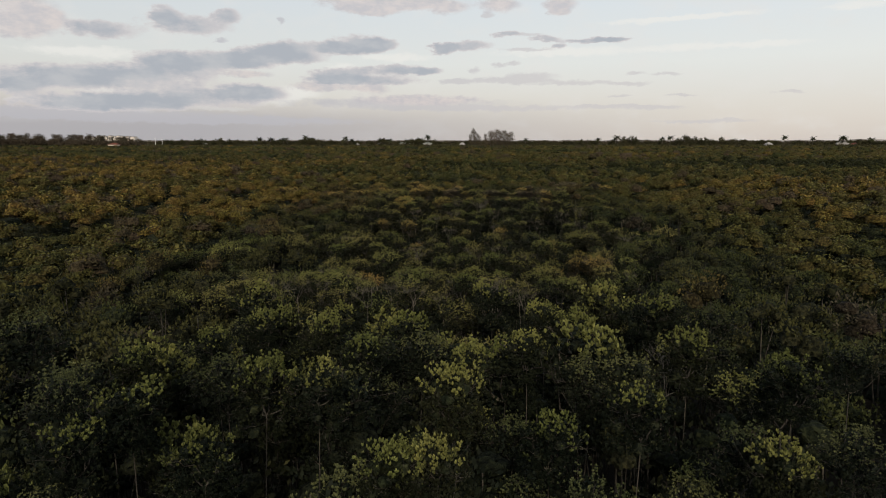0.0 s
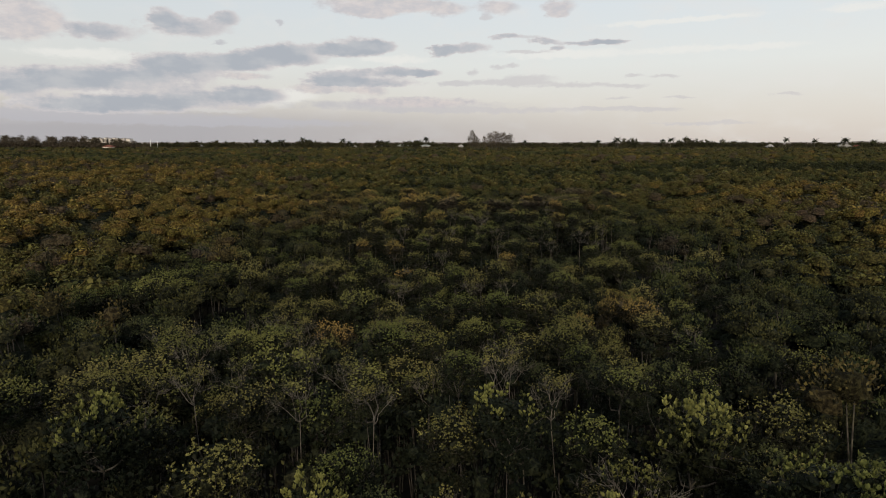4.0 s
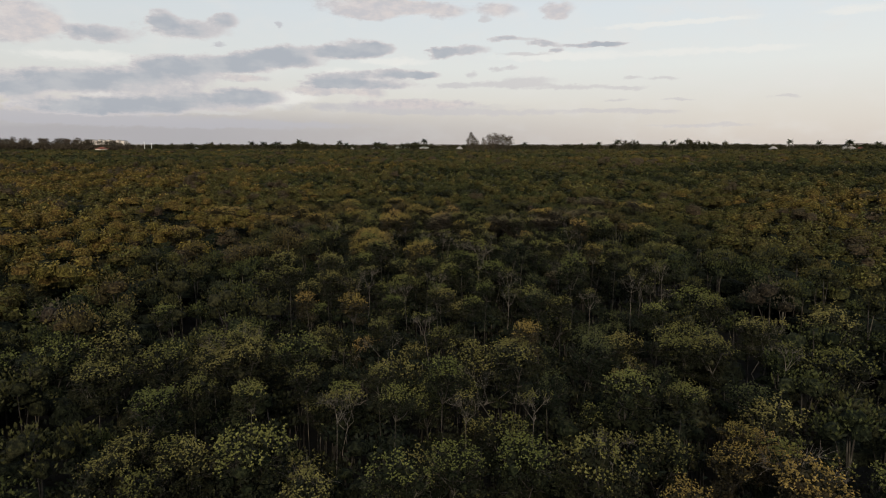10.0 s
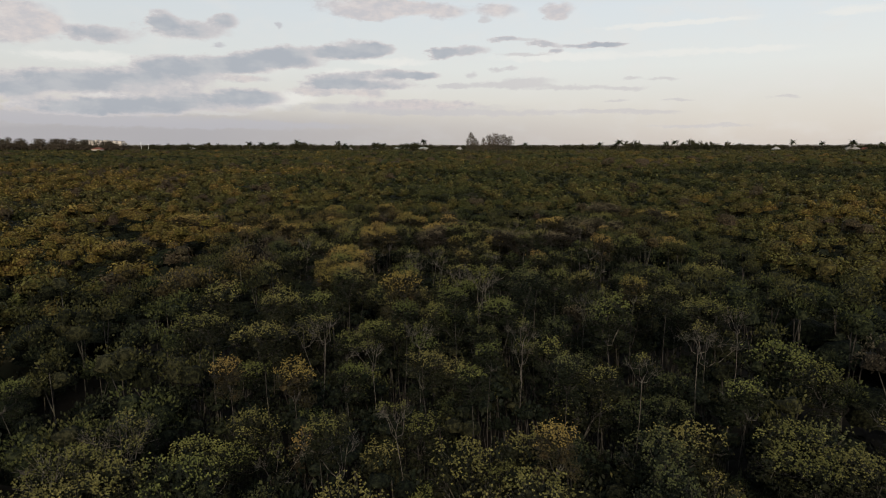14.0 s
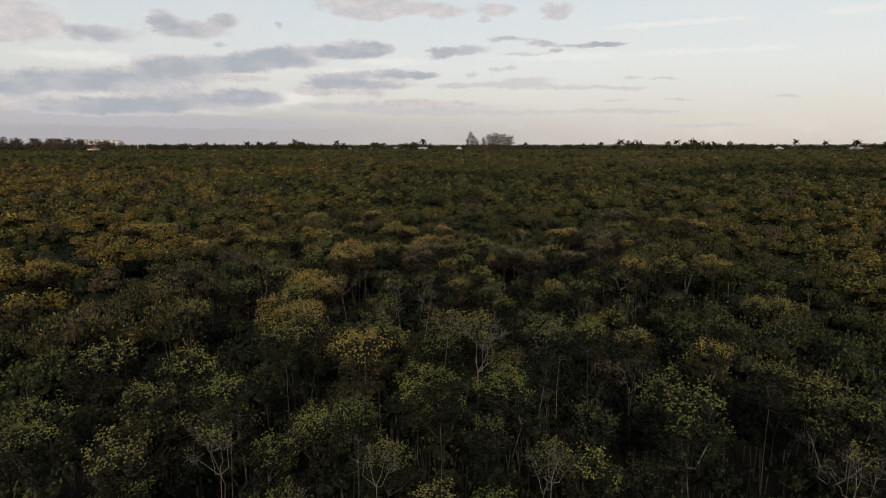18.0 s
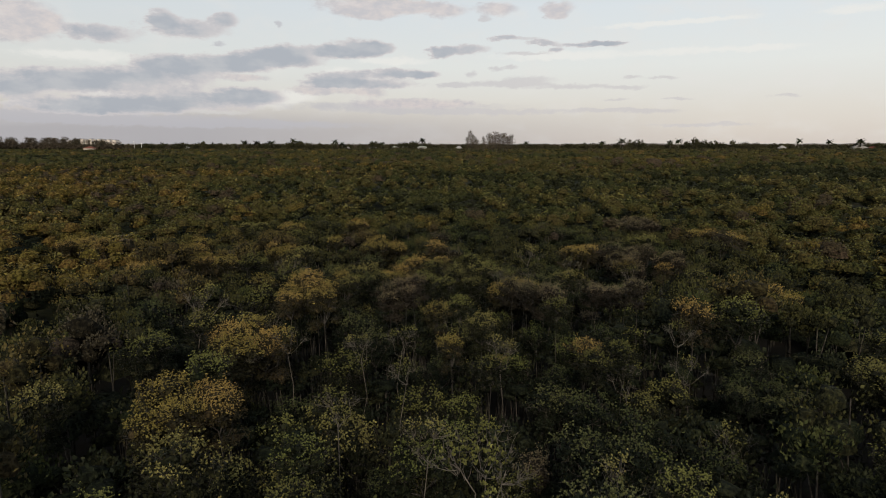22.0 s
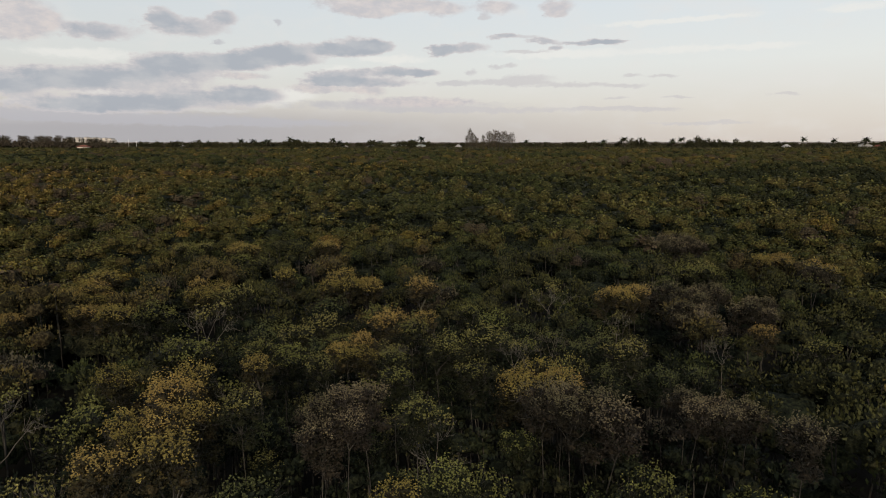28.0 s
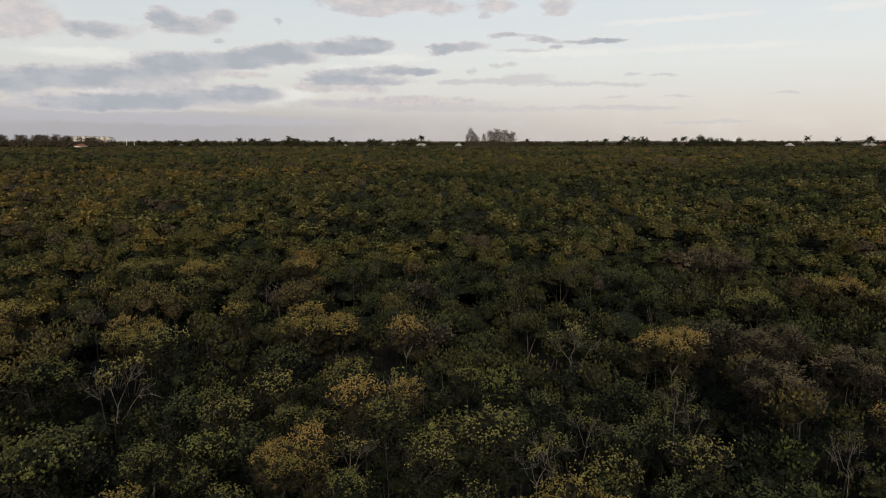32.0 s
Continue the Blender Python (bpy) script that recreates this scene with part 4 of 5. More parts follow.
tree_at("olive", 13.63, 47.02, 4.70, 1.49)
tree_at("green", 3.78, 30.15, 5.39, 0.79)
tree_at("deep", 16.54, 40.35, 4.11, 1.60)
tree_at("bare", -3.67, 49.42, 4.61, 0.90)
tree_at("deep", 5.13, 49.25, 4.71, 1.10)
tree_at("green", 11.81, 56.35, 4.84, 1.40)
tree_at("bare", 9.95, 58.30, 5.24, 1.30)
tree_at("olive", -14.55, 48.40, 4.71, 1.27)
tree_at("deep", -10.06, 50.79, 4.16, 1.15)
tree_at("bare", -3.91, 43.00, 4.58, 0.81)
tree_at("bare", 13.32, 51.63, 4.62, 1.12)
tree_at("deep", 9.18, 43.65, 4.68, 0.93)
tree_at("bare", -6.59, 58.14, 5.20, 0.91)
tree_at("green", -4.61, 56.76, 4.94, 0.75)
tree_at("green", -3.69, 57.61, 5.16, 0.75)
tree_at("olive", -2.63, 57.43, 5.12, 0.75)
tree_at("green", -1.65, 56.56, 4.89, 0.75)
tree_at("green", -1.17, 59.08, 5.54, 0.75)
tree_at("deep", 3.70, 59.01, 4.88, 0.91)
tree_at("green", 3.20, 56.51, 4.87, 0.86)
tree_at("bare", 2.17, 56.71, 4.83, 0.75)
tree_at("olive", 7.40, 60.86, 5.72, 1.13)
tree_at("deep", 8.68, 59.32, 5.61, 0.90)
tree_at("olive", 15.06, 72.47, 4.85, 1.88)
tree_at("bare", 5.52, 61.98, 5.51, 0.87)
tree_at("green", -0.52, 58.60, 5.42, 0.75)
tree_at("green", 1.37, 59.39, 5.63, 0.90)
tree_at("deep", 14.94, 69.13, 4.43, 1.58)
tree_at("olive", 9.89, 59.61, 5.68, 1.03)
tree_at("deep", 10.24, 71.68, 4.21, 1.60)
tree_at("olive", -8.50, 60.65, 5.74, 1.15)
tree_at("olive", -11.56, 61.25, 5.69, 1.26)
tree_at("olive", -11.40, 57.85, 5.23, 1.02)
tree_at("deep", 0.71, 58.45, 4.75, 0.79)
tree_at("olive", -8.96, 78.04, 5.85, 1.14)
tree_at("bare", 5.86, 72.41, 4.75, 0.84)
tree_at("deep", 5.42, 74.65, 4.76, 0.85)
tree_at("bare", 8.10, 72.67, 4.81, 0.75)
tree_at("deep", -3.36, 75.17, 4.87, 0.85)
tree_at("deep", -11.83, 74.67, 4.77, 0.99)
tree_at("deep", -13.87, 77.91, 5.17, 1.27)
tree_at("bare", -12.00, 79.20, 5.59, 1.15)
tree_at("deep", -4.30, 76.29, 5.12, 1.00)
tree_at("deep", 10.61, 73.65, 4.55, 0.91)
tree_at("deep", 3.49, 72.62, 4.32, 0.75)
tree_at("deep", -0.61, 73.32, 4.47, 0.75)
tree_at("olive", -11.56, 94.62, 4.85, 1.11)
tree_at("olive", -13.94, 90.93, 4.95, 1.26)
tree_at("olive", -5.73, 84.13, 5.12, 0.75)
tree_at("olive", 15.02, 103.42, 4.68, 2.13)
tree_at("bare", -2.54, 86.29, 4.97, 0.75)
tree_at("bare", 2.59, 86.53, 4.96, 0.75)
tree_at("bare", 3.73, 88.07, 4.92, 0.75)
tree_at("bare", -11.49, 91.37, 4.84, 1.32)
tree_at("deep", -6.84, 94.58, 4.28, 1.27)
tree_at("deep", -8.39, 89.71, 4.39, 1.08)
tree_at("deep", -10.77, 87.09, 4.45, 1.12)
tree_at("deep", -8.10, 86.51, 4.46, 0.94)
tree_at("deep", -5.39, 87.34, 4.45, 0.92)
tree_at("bare", 4.89, 96.64, 4.72, 1.21)
tree_at("deep", 10.26, 111.08, 4.02, 1.90)
tree_at("deep", 2.75, 90.23, 4.38, 0.92)
tree_at("deep", 4.62, 87.80, 4.44, 0.83)
tree_at("olive", 6.10, 85.81, 5.08, 0.84)
tree_at("olive", 0.57, 83.33, 5.21, 0.75)
tree_at("deep", 5.24, 85.08, 4.49, 0.80)
tree_at("deep", 7.06, 84.91, 4.50, 0.83)
tree_at("deep", 8.33, 84.97, 4.50, 0.86)
tree_at("olive", -15.20, 105.03, 4.65, 1.38)


def pick_kind(x, y, tall):
    drift = noise.noise((x * 0.06, y * 0.06, 11.0))
    r = place.random()
    gold = (0.02 + 0.08 * max(0.0, drift)) * (0.4 + 1.2 * tall)
    brown = 0.02 + 0.06 * (y > 66) * (x > 2)
    bare = 0.16 if 20 < y < 62 else 0.08
    if y < 20:
        gold, brown, bare = 0.0, 0.0, 0.04
    if x > 8:
        gold *= 0.5
    if r < gold:
        return "gold"
    if r < gold + brown:
        return "brown"
    if r < gold + brown + bare:
        return "bare"
    if y < 20:
        return place.choice(("green", "green", "deep", "deep"))
    if x > 1.5 and place.random() < 0.3:
        return "deep"
    return place.choice(("green", "olive", "olive", "olive") if tall > 0.5 else ("green", "deep", "deep", "olive"))


def free(x, y, radius, share=0.72):
    if (x - 6.3) ** 2 + (y - 64.0) ** 2 < 2.0 ** 2:   # a dark hollow between the crowns
        return False
    return all((x - a) ** 2 + (y - b) ** 2 > (share * (radius + r)) ** 2 for a, b, h, r, k in trees)


# the trees that the flight passes nearest, one by one
spots = []
y = 6.5
while y < 92:
    half = min(8.6, 0.8 * y + 1.5)
    x = -half
    while x < half:
        spots.append((x + place.uniform(-0.7, 0.7), y + place.uniform(-0.7, 0.7)))
        x += 1.25
    y += 1.2
place.shuffle(spots)
for x, y in spots:
    radius = place.uniform(0.68, 1.15)
    if free(x, y, radius, 0.66):
        tall = place.random()
        top = ground_plan(x, y) * (0.58 + 0.28 * tall if y > 26 else 0.7 + 0.26 * tall)
        tree_at(pick_kind(x, y, tall), x, y, top, radius * (0.85 + 0.3 * tall))

# ---------------------------------------------------------------- the wider forest, as one stuff per belt
rng = np.random.default_rng(77)
KINDS = ["green", "deep", "gold", "brown", "olive"]


def canopy_height(x, y):
    base = np.interp(y, [2, 10, 14, 20, 24, 30, 38, 56, 60, 66, 72, 77, 84, 95, 110, 200], [6.6, 8.4, 7.9, 7.2, 6.6, 5.7, 4.9, 5.0, 6.1, 5.6, 5.0, 6.3, 5.4, 5.1, 4.8, 4.6])
    side = np.clip((np.abs(x) - 8) / 12, 0, 1)
    base = base * (1 - side) + np.minimum(base, 5.3) * side
    wave = np.sin(x * 0.21 + 1.3 * np.sin(y * 0.13)) * np.sin(y * 0.17 + 1.1 * np.sin(x * 0.11))
    slow = np.sin(x * 0.043 + 2.0) * np.sin(y * 0.031 + 0.7)
    return base + 0.5 * wave + 0.45 * slow


def belt(name, label, x, y, radius, lobes, per_lobe, size, stems=False, flat=0.62, core=0.9, shoots=0.7, height=(0.70, 1.10), low=False):
    """Many crowns in one mesh: clumped lobes with leaves on them."""
    n = len(x)
    drift = np.sin(x * 0.05 + 1.7 * np.sin(y * 0.037)) * np.cos(y * 0.045 + 1.2 * np.sin(x * 0.03))
    band = np.sin(y * 0.021 + 0.9 * np.sin(x * 0.013 + 2.0)) * np.sin(x * 0.011 + 0.8 + 0.7 * np.sin(y * 0.017))
    # the tall crowns are the golden and olive ones; the dark green ones fill in between, lower down
    group = np.sin(x * 0.61 + 1.9 * np.sin(y * 0.33)) * np.sin(y * 0.53 + 1.7 * np.sin(x * 0.29))
    tall = np.clip(0.5 + 0.30 * group + rng.uniform(-0.42, 0.42, n), 0, 1)
    top = canopy_height(x, y) * (height[0] + (height[1] - height[0]) * tall)
    chance = 0.16 + 0.58 * tall + rng.uniform(-0.16, 0.16, n) + 0.20 * drift + 0.18 * band - 0.16 * np.clip(x / 80, -1, 1) * (y < 250) - 0.20 * np.clip((75 - y) / 30, 0, 1) - 0.10 * np.clip((y - 150) / 60, 0, 1)
    kind = np.select([chance < 0.24, chance < 0.42, chance < 0.70, chance < 0.76], [1, 0, 4, 3], 2)
    radius = radius * (0.78 + 0.45 * tall)
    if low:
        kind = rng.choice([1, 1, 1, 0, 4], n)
    a = rng.uniform(0, 6.28, (n, lobes))
    r = np.sqrt(rng.uniform(0, 1, (n, lobes))) * radius[:, None] * 0.55
    lx, ly = x[:, None] + np.cos(a) * r, y[:, None] + np.sin(a) * r
    lz = top[:, None] - 0.35 - 1.7 * radius[:, None] * (r / radius[:, None]) ** 1.6 * rng.uniform(0.5, 1.3, (n, lobes))
    centre = np.stack([lx, ly, lz], -1).reshape(-1, 3)
    girth = np.repeat(radius, lobes) * rng.uniform(0.75, 1.1, n * lobes) * (0.92 / lobes ** 0.42)
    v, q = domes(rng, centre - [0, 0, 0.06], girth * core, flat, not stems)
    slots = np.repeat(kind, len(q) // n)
    mats = [(CLUMP if stems or low else CROWN)[k] for k in KINDS] + [LEAF[k] for k in KINDS] + [(HALF_LIT if stems else LIT_TIP)[k] for k in KINDS]
    if per_lobe:
        lobe = np.repeat(centre, per_lobe, axis=0)
        way = rng.normal(0, 1, lobe.shape)
        way[:, 2] = np.abs(way[:, 2]) * 1.1 - 0.3
        way = unit(way)
        knob = 1 + 0.26 * np.sin(way[:, :1] * 7 + lobe[:, :1] * 9) * np.cos(way[:, 1:2] * 7 + lobe[:, 1:2] * 9)
        points = lobe + way * np.repeat(girth, per_lobe)[:, None] * knob * rng.uniform(0.85, 1.1, (len(lobe), 1)) * [1, 1, flat]
        lv, lq = tuft_quads(rng, points, way + [0, 0, 0.25], size, stems)
        q = np.concatenate([q, lq + len(v)])
        v = np.concatenate([v, lv])
        # tufts that face upwards take the paler tone, as if lit from above
        lit_top = (way[:, 2] > (0.1 if stems else 0.25)) & (rng.uniform(0, 1, len(way)) < shoots)
        slots = np.concatenate([slots, np.repeat(kind, lobes * per_lobe) + len(KINDS) * np.where(lit_top, 2, 1 if stems else 0)])
    if stems:
        tubes = []
        for i in range(n):
            tubes.append(tube([(x[i], y[i], 0), (x[i] + 0.1, y[i], top[i] * 0.5), (x[i], y[i] + 0.1, top[i] - 0.5)], (0.05, 0.035, 0.025), 3))
            tubes.append(tube([(x[i] + 0.1, y[i], top[i] * 0.5), (lx[i, 0], ly[i, 0], lz[i, 0])], (0.04, 0.015), 3))
        tv, tq = join_tubes(tubes)
        q = np.concatenate([q, tq + len(v)])
        v = np.concatenate([v, tv])
        slots = np.concatenate([slots, np.full(len(tq), len(mats))])
        mats = mats + [BARK]
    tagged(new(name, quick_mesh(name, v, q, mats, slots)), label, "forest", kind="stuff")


def scatter(x0, x1, y0, y1, step, keep):
    gx, gy = np.meshgrid(np.arange(x0, x1, step), np.arange(y0, y1, step))
    x = gx.ravel() + rng.uniform(-0.45, 0.45, gx.size) * step
    y = gy.ravel() + rng.uniform(-0.45, 0.45, gx.size) * step
    ok = keep(x, y)
    return x[ok], y[ok]


taken = np.array([(t[0], t[1], t[3]) for t in trees])


def beside(x, y):
    """Free of the single trees."""
    gap = (x[:, None] - taken[None, :, 0]) ** 2 + (y[:, None] - taken[None, :, 1]) ** 2 - (0.7 * taken[None, :, 2] + 0.7) ** 2
    return gap.min(axis=1) > 0


def near_zone(x, y):
    return (y > 5.5) & (y < 92.5) & (np.abs(x) < np.minimum(8.8, 0.8 * y + 1.8))


def middle_zone(x, y):
    return (y > -4) & (y < 114) & (np.abs(x) < np.clip(0.82 * y + 6, 9, 21))


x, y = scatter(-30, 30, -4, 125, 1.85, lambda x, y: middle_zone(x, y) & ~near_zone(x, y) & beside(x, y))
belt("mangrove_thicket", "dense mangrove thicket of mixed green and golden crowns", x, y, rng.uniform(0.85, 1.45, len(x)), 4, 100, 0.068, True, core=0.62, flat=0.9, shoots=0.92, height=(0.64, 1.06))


def outer_zone(x, y):
    seen = (y > 0) & (y < 302) & (np.abs(x) < 0.84 * y + 12)
    around = (y > -40) & (y < 120) & (np.abs(x) < 70)
    return (seen | around) & ~middle_zone(x, y)


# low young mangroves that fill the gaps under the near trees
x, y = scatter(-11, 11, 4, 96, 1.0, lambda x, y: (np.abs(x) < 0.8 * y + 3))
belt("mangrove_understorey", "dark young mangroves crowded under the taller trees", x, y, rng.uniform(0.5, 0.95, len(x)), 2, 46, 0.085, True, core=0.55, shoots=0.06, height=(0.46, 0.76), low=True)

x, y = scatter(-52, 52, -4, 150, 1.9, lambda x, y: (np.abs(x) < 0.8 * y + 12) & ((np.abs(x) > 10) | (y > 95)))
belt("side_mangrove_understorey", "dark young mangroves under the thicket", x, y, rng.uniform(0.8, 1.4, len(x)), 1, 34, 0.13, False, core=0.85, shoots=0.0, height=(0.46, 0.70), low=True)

def stand_zone(x, y):
    return outer_zone(x, y) & (y < 128) & (np.abs(x) < 42) & beside(x, y)


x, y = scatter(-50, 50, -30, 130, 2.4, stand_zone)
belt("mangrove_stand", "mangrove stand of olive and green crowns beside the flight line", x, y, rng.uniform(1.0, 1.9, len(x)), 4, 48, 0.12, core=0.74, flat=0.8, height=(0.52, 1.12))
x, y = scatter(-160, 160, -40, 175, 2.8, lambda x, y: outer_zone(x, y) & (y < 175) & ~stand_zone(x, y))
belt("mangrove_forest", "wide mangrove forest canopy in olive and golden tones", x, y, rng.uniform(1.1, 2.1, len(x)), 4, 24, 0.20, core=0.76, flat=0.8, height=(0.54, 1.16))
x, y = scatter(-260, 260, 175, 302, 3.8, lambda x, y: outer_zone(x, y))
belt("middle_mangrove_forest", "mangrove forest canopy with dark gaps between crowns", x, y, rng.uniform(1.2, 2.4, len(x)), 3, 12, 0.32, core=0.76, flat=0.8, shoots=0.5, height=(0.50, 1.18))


def far_zone(x, y):
    return (y > 300) & (np.abs(x) < 0.84 * y + 20)


x, y = scatter(-840, 840, 300, 560, 5.2, far_zone)
belt("far_mangrove_forest", "distant flat mangrove canopy", x, y, rng.uniform(1.9, 3.6, len(x)), 1, 8, 0.7, core=0.85, flat=0.6, shoots=0.35, height=(0.62, 1.14))
x, y = scatter(-840, 840, 560, 985, 9.0, far_zone)
belt("farthest_mangrove_forest", "distant flat mangrove canopy below the skyline", x, y, rng.uniform(2.6, 5.0, len(x)), 1, 5, 1.1, flat=0.45, shoots=0.2)


# one dark sheet closes the gaps; their shade is in its colour
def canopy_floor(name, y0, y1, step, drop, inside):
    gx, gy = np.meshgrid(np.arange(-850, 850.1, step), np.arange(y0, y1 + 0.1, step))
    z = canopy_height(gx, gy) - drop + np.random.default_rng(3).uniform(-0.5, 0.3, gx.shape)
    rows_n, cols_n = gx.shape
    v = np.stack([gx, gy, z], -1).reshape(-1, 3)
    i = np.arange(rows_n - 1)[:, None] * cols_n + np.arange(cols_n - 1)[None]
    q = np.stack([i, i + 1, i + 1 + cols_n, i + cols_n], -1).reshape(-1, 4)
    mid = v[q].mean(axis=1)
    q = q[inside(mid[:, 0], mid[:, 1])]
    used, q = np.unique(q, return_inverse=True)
    tagged(new(name, quick_mesh(name, v[used], q.reshape(-1, 4), [FAR_LEAF])), "undergrowth sheet between the mangrove crowns, coloured dark for the shaded gaps", "undergrowth", kind="stuff")


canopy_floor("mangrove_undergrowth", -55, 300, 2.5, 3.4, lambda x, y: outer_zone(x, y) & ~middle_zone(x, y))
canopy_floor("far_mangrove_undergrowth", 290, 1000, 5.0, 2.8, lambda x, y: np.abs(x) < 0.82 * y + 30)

# ---------------------------------------------------------------- the skyline: groves, palms, houses
CASUARINA = leaf_material("casuarina_needles", (0.050, 0.041, 0.028), (0.095, 0.077, 0.051), (0.14, 0.112, 0.074), 0.2, 0.05, 0.8)
PALM_LEAF = leaf_material("palm_frond_green", (0.014, 0.018, 0.009), (0.032, 0.038, 0.016), (0.055, 0.060, 0.024), 0.2, 0.05, 0.6)
BROWN_SCRUB = leaf_material("brown_shore_scrub", (0.040, 0.031, 0.023), (0.080, 0.061, 0.044), (0.115, 0.088, 0.062), 0.2, 0.02, 0.8)
BANK_LEAF = leaf_material("shore_scrub_green", (0.026, 0.026, 0.014), (0.056, 0.054, 0.026), (0.09, 0.082, 0.038), 0.2, 0.05, 0.8)


def casuarina_meshes(seed):
    """A feathery casuarina, 20 m high: straight trunk, rising limbs, wispy needle sprays."""
    r = np.random.default_rng(seed)
    trunk = tube([(0, 0, -0.3), (r.normal(0, 0.2), r.normal(0, 0.2), 9), (r.normal(0, 0.4), r.normal(0, 0.4), 19.3)], (0.35, 0.24, 0.10), 6)
    limbs, points, axes = [], [], []
    for k in range(26):
        z = 5 + 14 * (k / 25) ** 0.9
        a = k * 2.4 + r.uniform(-0.4, 0.4)
        reach = (1 - (z - 3) / 19.5) * r.uniform(2.2, 4.6) + 0.5
        start = np.array([0, 0, z])
        end = start + [math.cos(a) * reach, math.sin(a) * reach, reach * r.uniform(0.5, 1.0)]
        limbs.append(tube([start, (start + end) / 2 + [0, 0, -0.15 * reach], end], (0.09, 0.06, 0.04), 3))
        for j in range(14):
            t = r.uniform(0.3, 1.2)
            points.append(start * (1 - t) + end * t + r.normal(0, 0.62, 3))
            axes.append([math.cos(a) * 0.5, math.sin(a) * 0.5, 1.0])
    lv, lq = join_tubes(limbs)
    v, q = leaf_quads(r, np.array(points), unit(np.array(axes)), 3, 1.5, 0.075, (0.1, 0.8))
    return quick_mesh("trunk", *map(np.array, ([tuple(p) for p in trunk[0]], trunk[1])), [BARK]), quick_mesh("limbs", lv, lq, [BARK]), quick_mesh("crown", v, q, [CASUARINA])


CASUARINAS = [casuarina_meshes(s) for s in (3, 4, 5, 6)]


def casuarina(x, y, top, wide, label, group):
    root = new("casuarina_tree")
    trunk, limbs, crown = CASUARINAS[place.randrange(4)]
    part("trunk", trunk, root)
    part("limb_work", limbs, root)
    part("crown", crown, root)
    root.matrix_basis = Matrix.LocRotScale((x, y, 0), Euler((0, 0, place.uniform(0, 6.28))), (wide, wide, top / 20))
    tagged(root, label, "tree", group)


for x, top, wide in ((0.8, 24.0, 0.95), (3.4, 21.0, 0.85), (-2.4, 18.5, 0.7), (6.2, 18.0, 0.6), (8.4, 16.0, 0.6), (14.5, 18.5, 0.84), (19.9, 21.6, 1.26), (23.5, 20.5, 1.12), (27.5, 23.0, 1.33), (31.0, 21.0, 1.26), (35.1, 22.4, 1.33), (39.0, 19.5, 1.12), (42.7, 20.5, 1.12)):
    casuarina(x, 700 + place.uniform(-5, 5), top, wide, "tall lone casuarina standing above the mangroves", "lone casuarinas")
for k in range(80):
    x = -860 + k * 4.15 + place.uniform(-2.5, 2.5)
    casuarina(x, 950 + place.uniform(-12, 22), np.interp(x, [-850, -750, -722, -667, -611, -534], [21.5, 21, 22.6, 20.0, 20.4, 16.0]) * place.uniform(0.80, 1.06), place.uniform(1.5, 2.1), "brownish casuarina in a dense shore grove", "shore grove")


def palm_meshes(seed):
    """A coconut palm, 18 m high, with drooping feathered fronds."""
    r = np.random.default_rng(seed)
    lean = r.normal(0, 0.9, 2)
    top = np.array([lean[0], lean[1], 15.6])
    v, f = tube([(0, 0, -0.3), (lean[0] * 0.15, lean[1] * 0.15, 5), (lean[0] * 0.5, lean[1] * 0.5, 10.5), top], (0.34, 0.24, 0.2, 0.17), 6)
    trunk = quick_mesh("trunk", np.array([tuple(p) for p in v]), np.array(f), [PALM_BARK])
    fv, fq = [], []
    for k in range(28):
        a = k * 2.4
        out = np.array([math.cos(a), math.sin(a), 0])
        side = np.array([-out[1], out[0], 0])
        rise = r.uniform(-0.5, 2.3)
        spine = [top + out * s * 3.9 + [0, 0, rise * s * 3.0 - 3.4 * s * s] for s in (0, 0.3, 0.6, 0.85, 1.0)]
        for i in range(4):
            for s in (-1, 1):
                n = len(fv)
                w0, w1 = (0.12, 0.55, 0.62, 0.45, 0.06)[i], (0.12, 0.55, 0.62, 0.45, 0.06)[i + 1]
                fv += [spine[i], spine[i] + side * s * w0 - [0, 0, w0 * 0.5], spine[i + 1] + side * s * w1 - [0, 0, w1 * 0.5], spine[i + 1]]
                fq.append((n, n + 1, n + 2, n + 3))
    return trunk, quick_mesh("crown", np.array(fv), np.array(fq), [PALM_LEAF])


PALMS = [palm_meshes(s) for s in (1, 2, 3, 4)]


def palm(x, top):
    root = new("coconut_palm")
    trunk, crown = PALMS[place.randrange(4)]
    part("trunk", trunk, root)
    part("crown", crown, root, "dark drooping fronds")
    s = place.uniform(1.3, 1.65)
    root.matrix_basis = Matrix.LocRotScale((x, 948 + place.uniform(-6, 6), 0), Euler((0, 0, place.uniform(0, 6.28))), (s, s, (top + 1.6) / 17.3))
    tagged(root, "tall coconut palm on the far shore", "palm tree", "skyline palms")


for x, top in ((-329, 14.8), (-311, 14.0), (-294, 13.2), (-285, 14.2), (-260, 17.2), (-253, 14.2), (-246, 13.4), (-195, 15.6), (-185, 12.4), (-139, 13.2), (-128, 12.4), (-82, 14.0), (-69, 17.8),
               (80, 13.0), (193, 13.4), (215, 17.2), (221, 15.4), (288, 14.8), (296, 16.8), (464, 17.0), (506, 15.5), (548, 17.0), (553, 15.2), (594, 14.0), (626, 14.6), (652, 13.5)):
    palm(x, top)


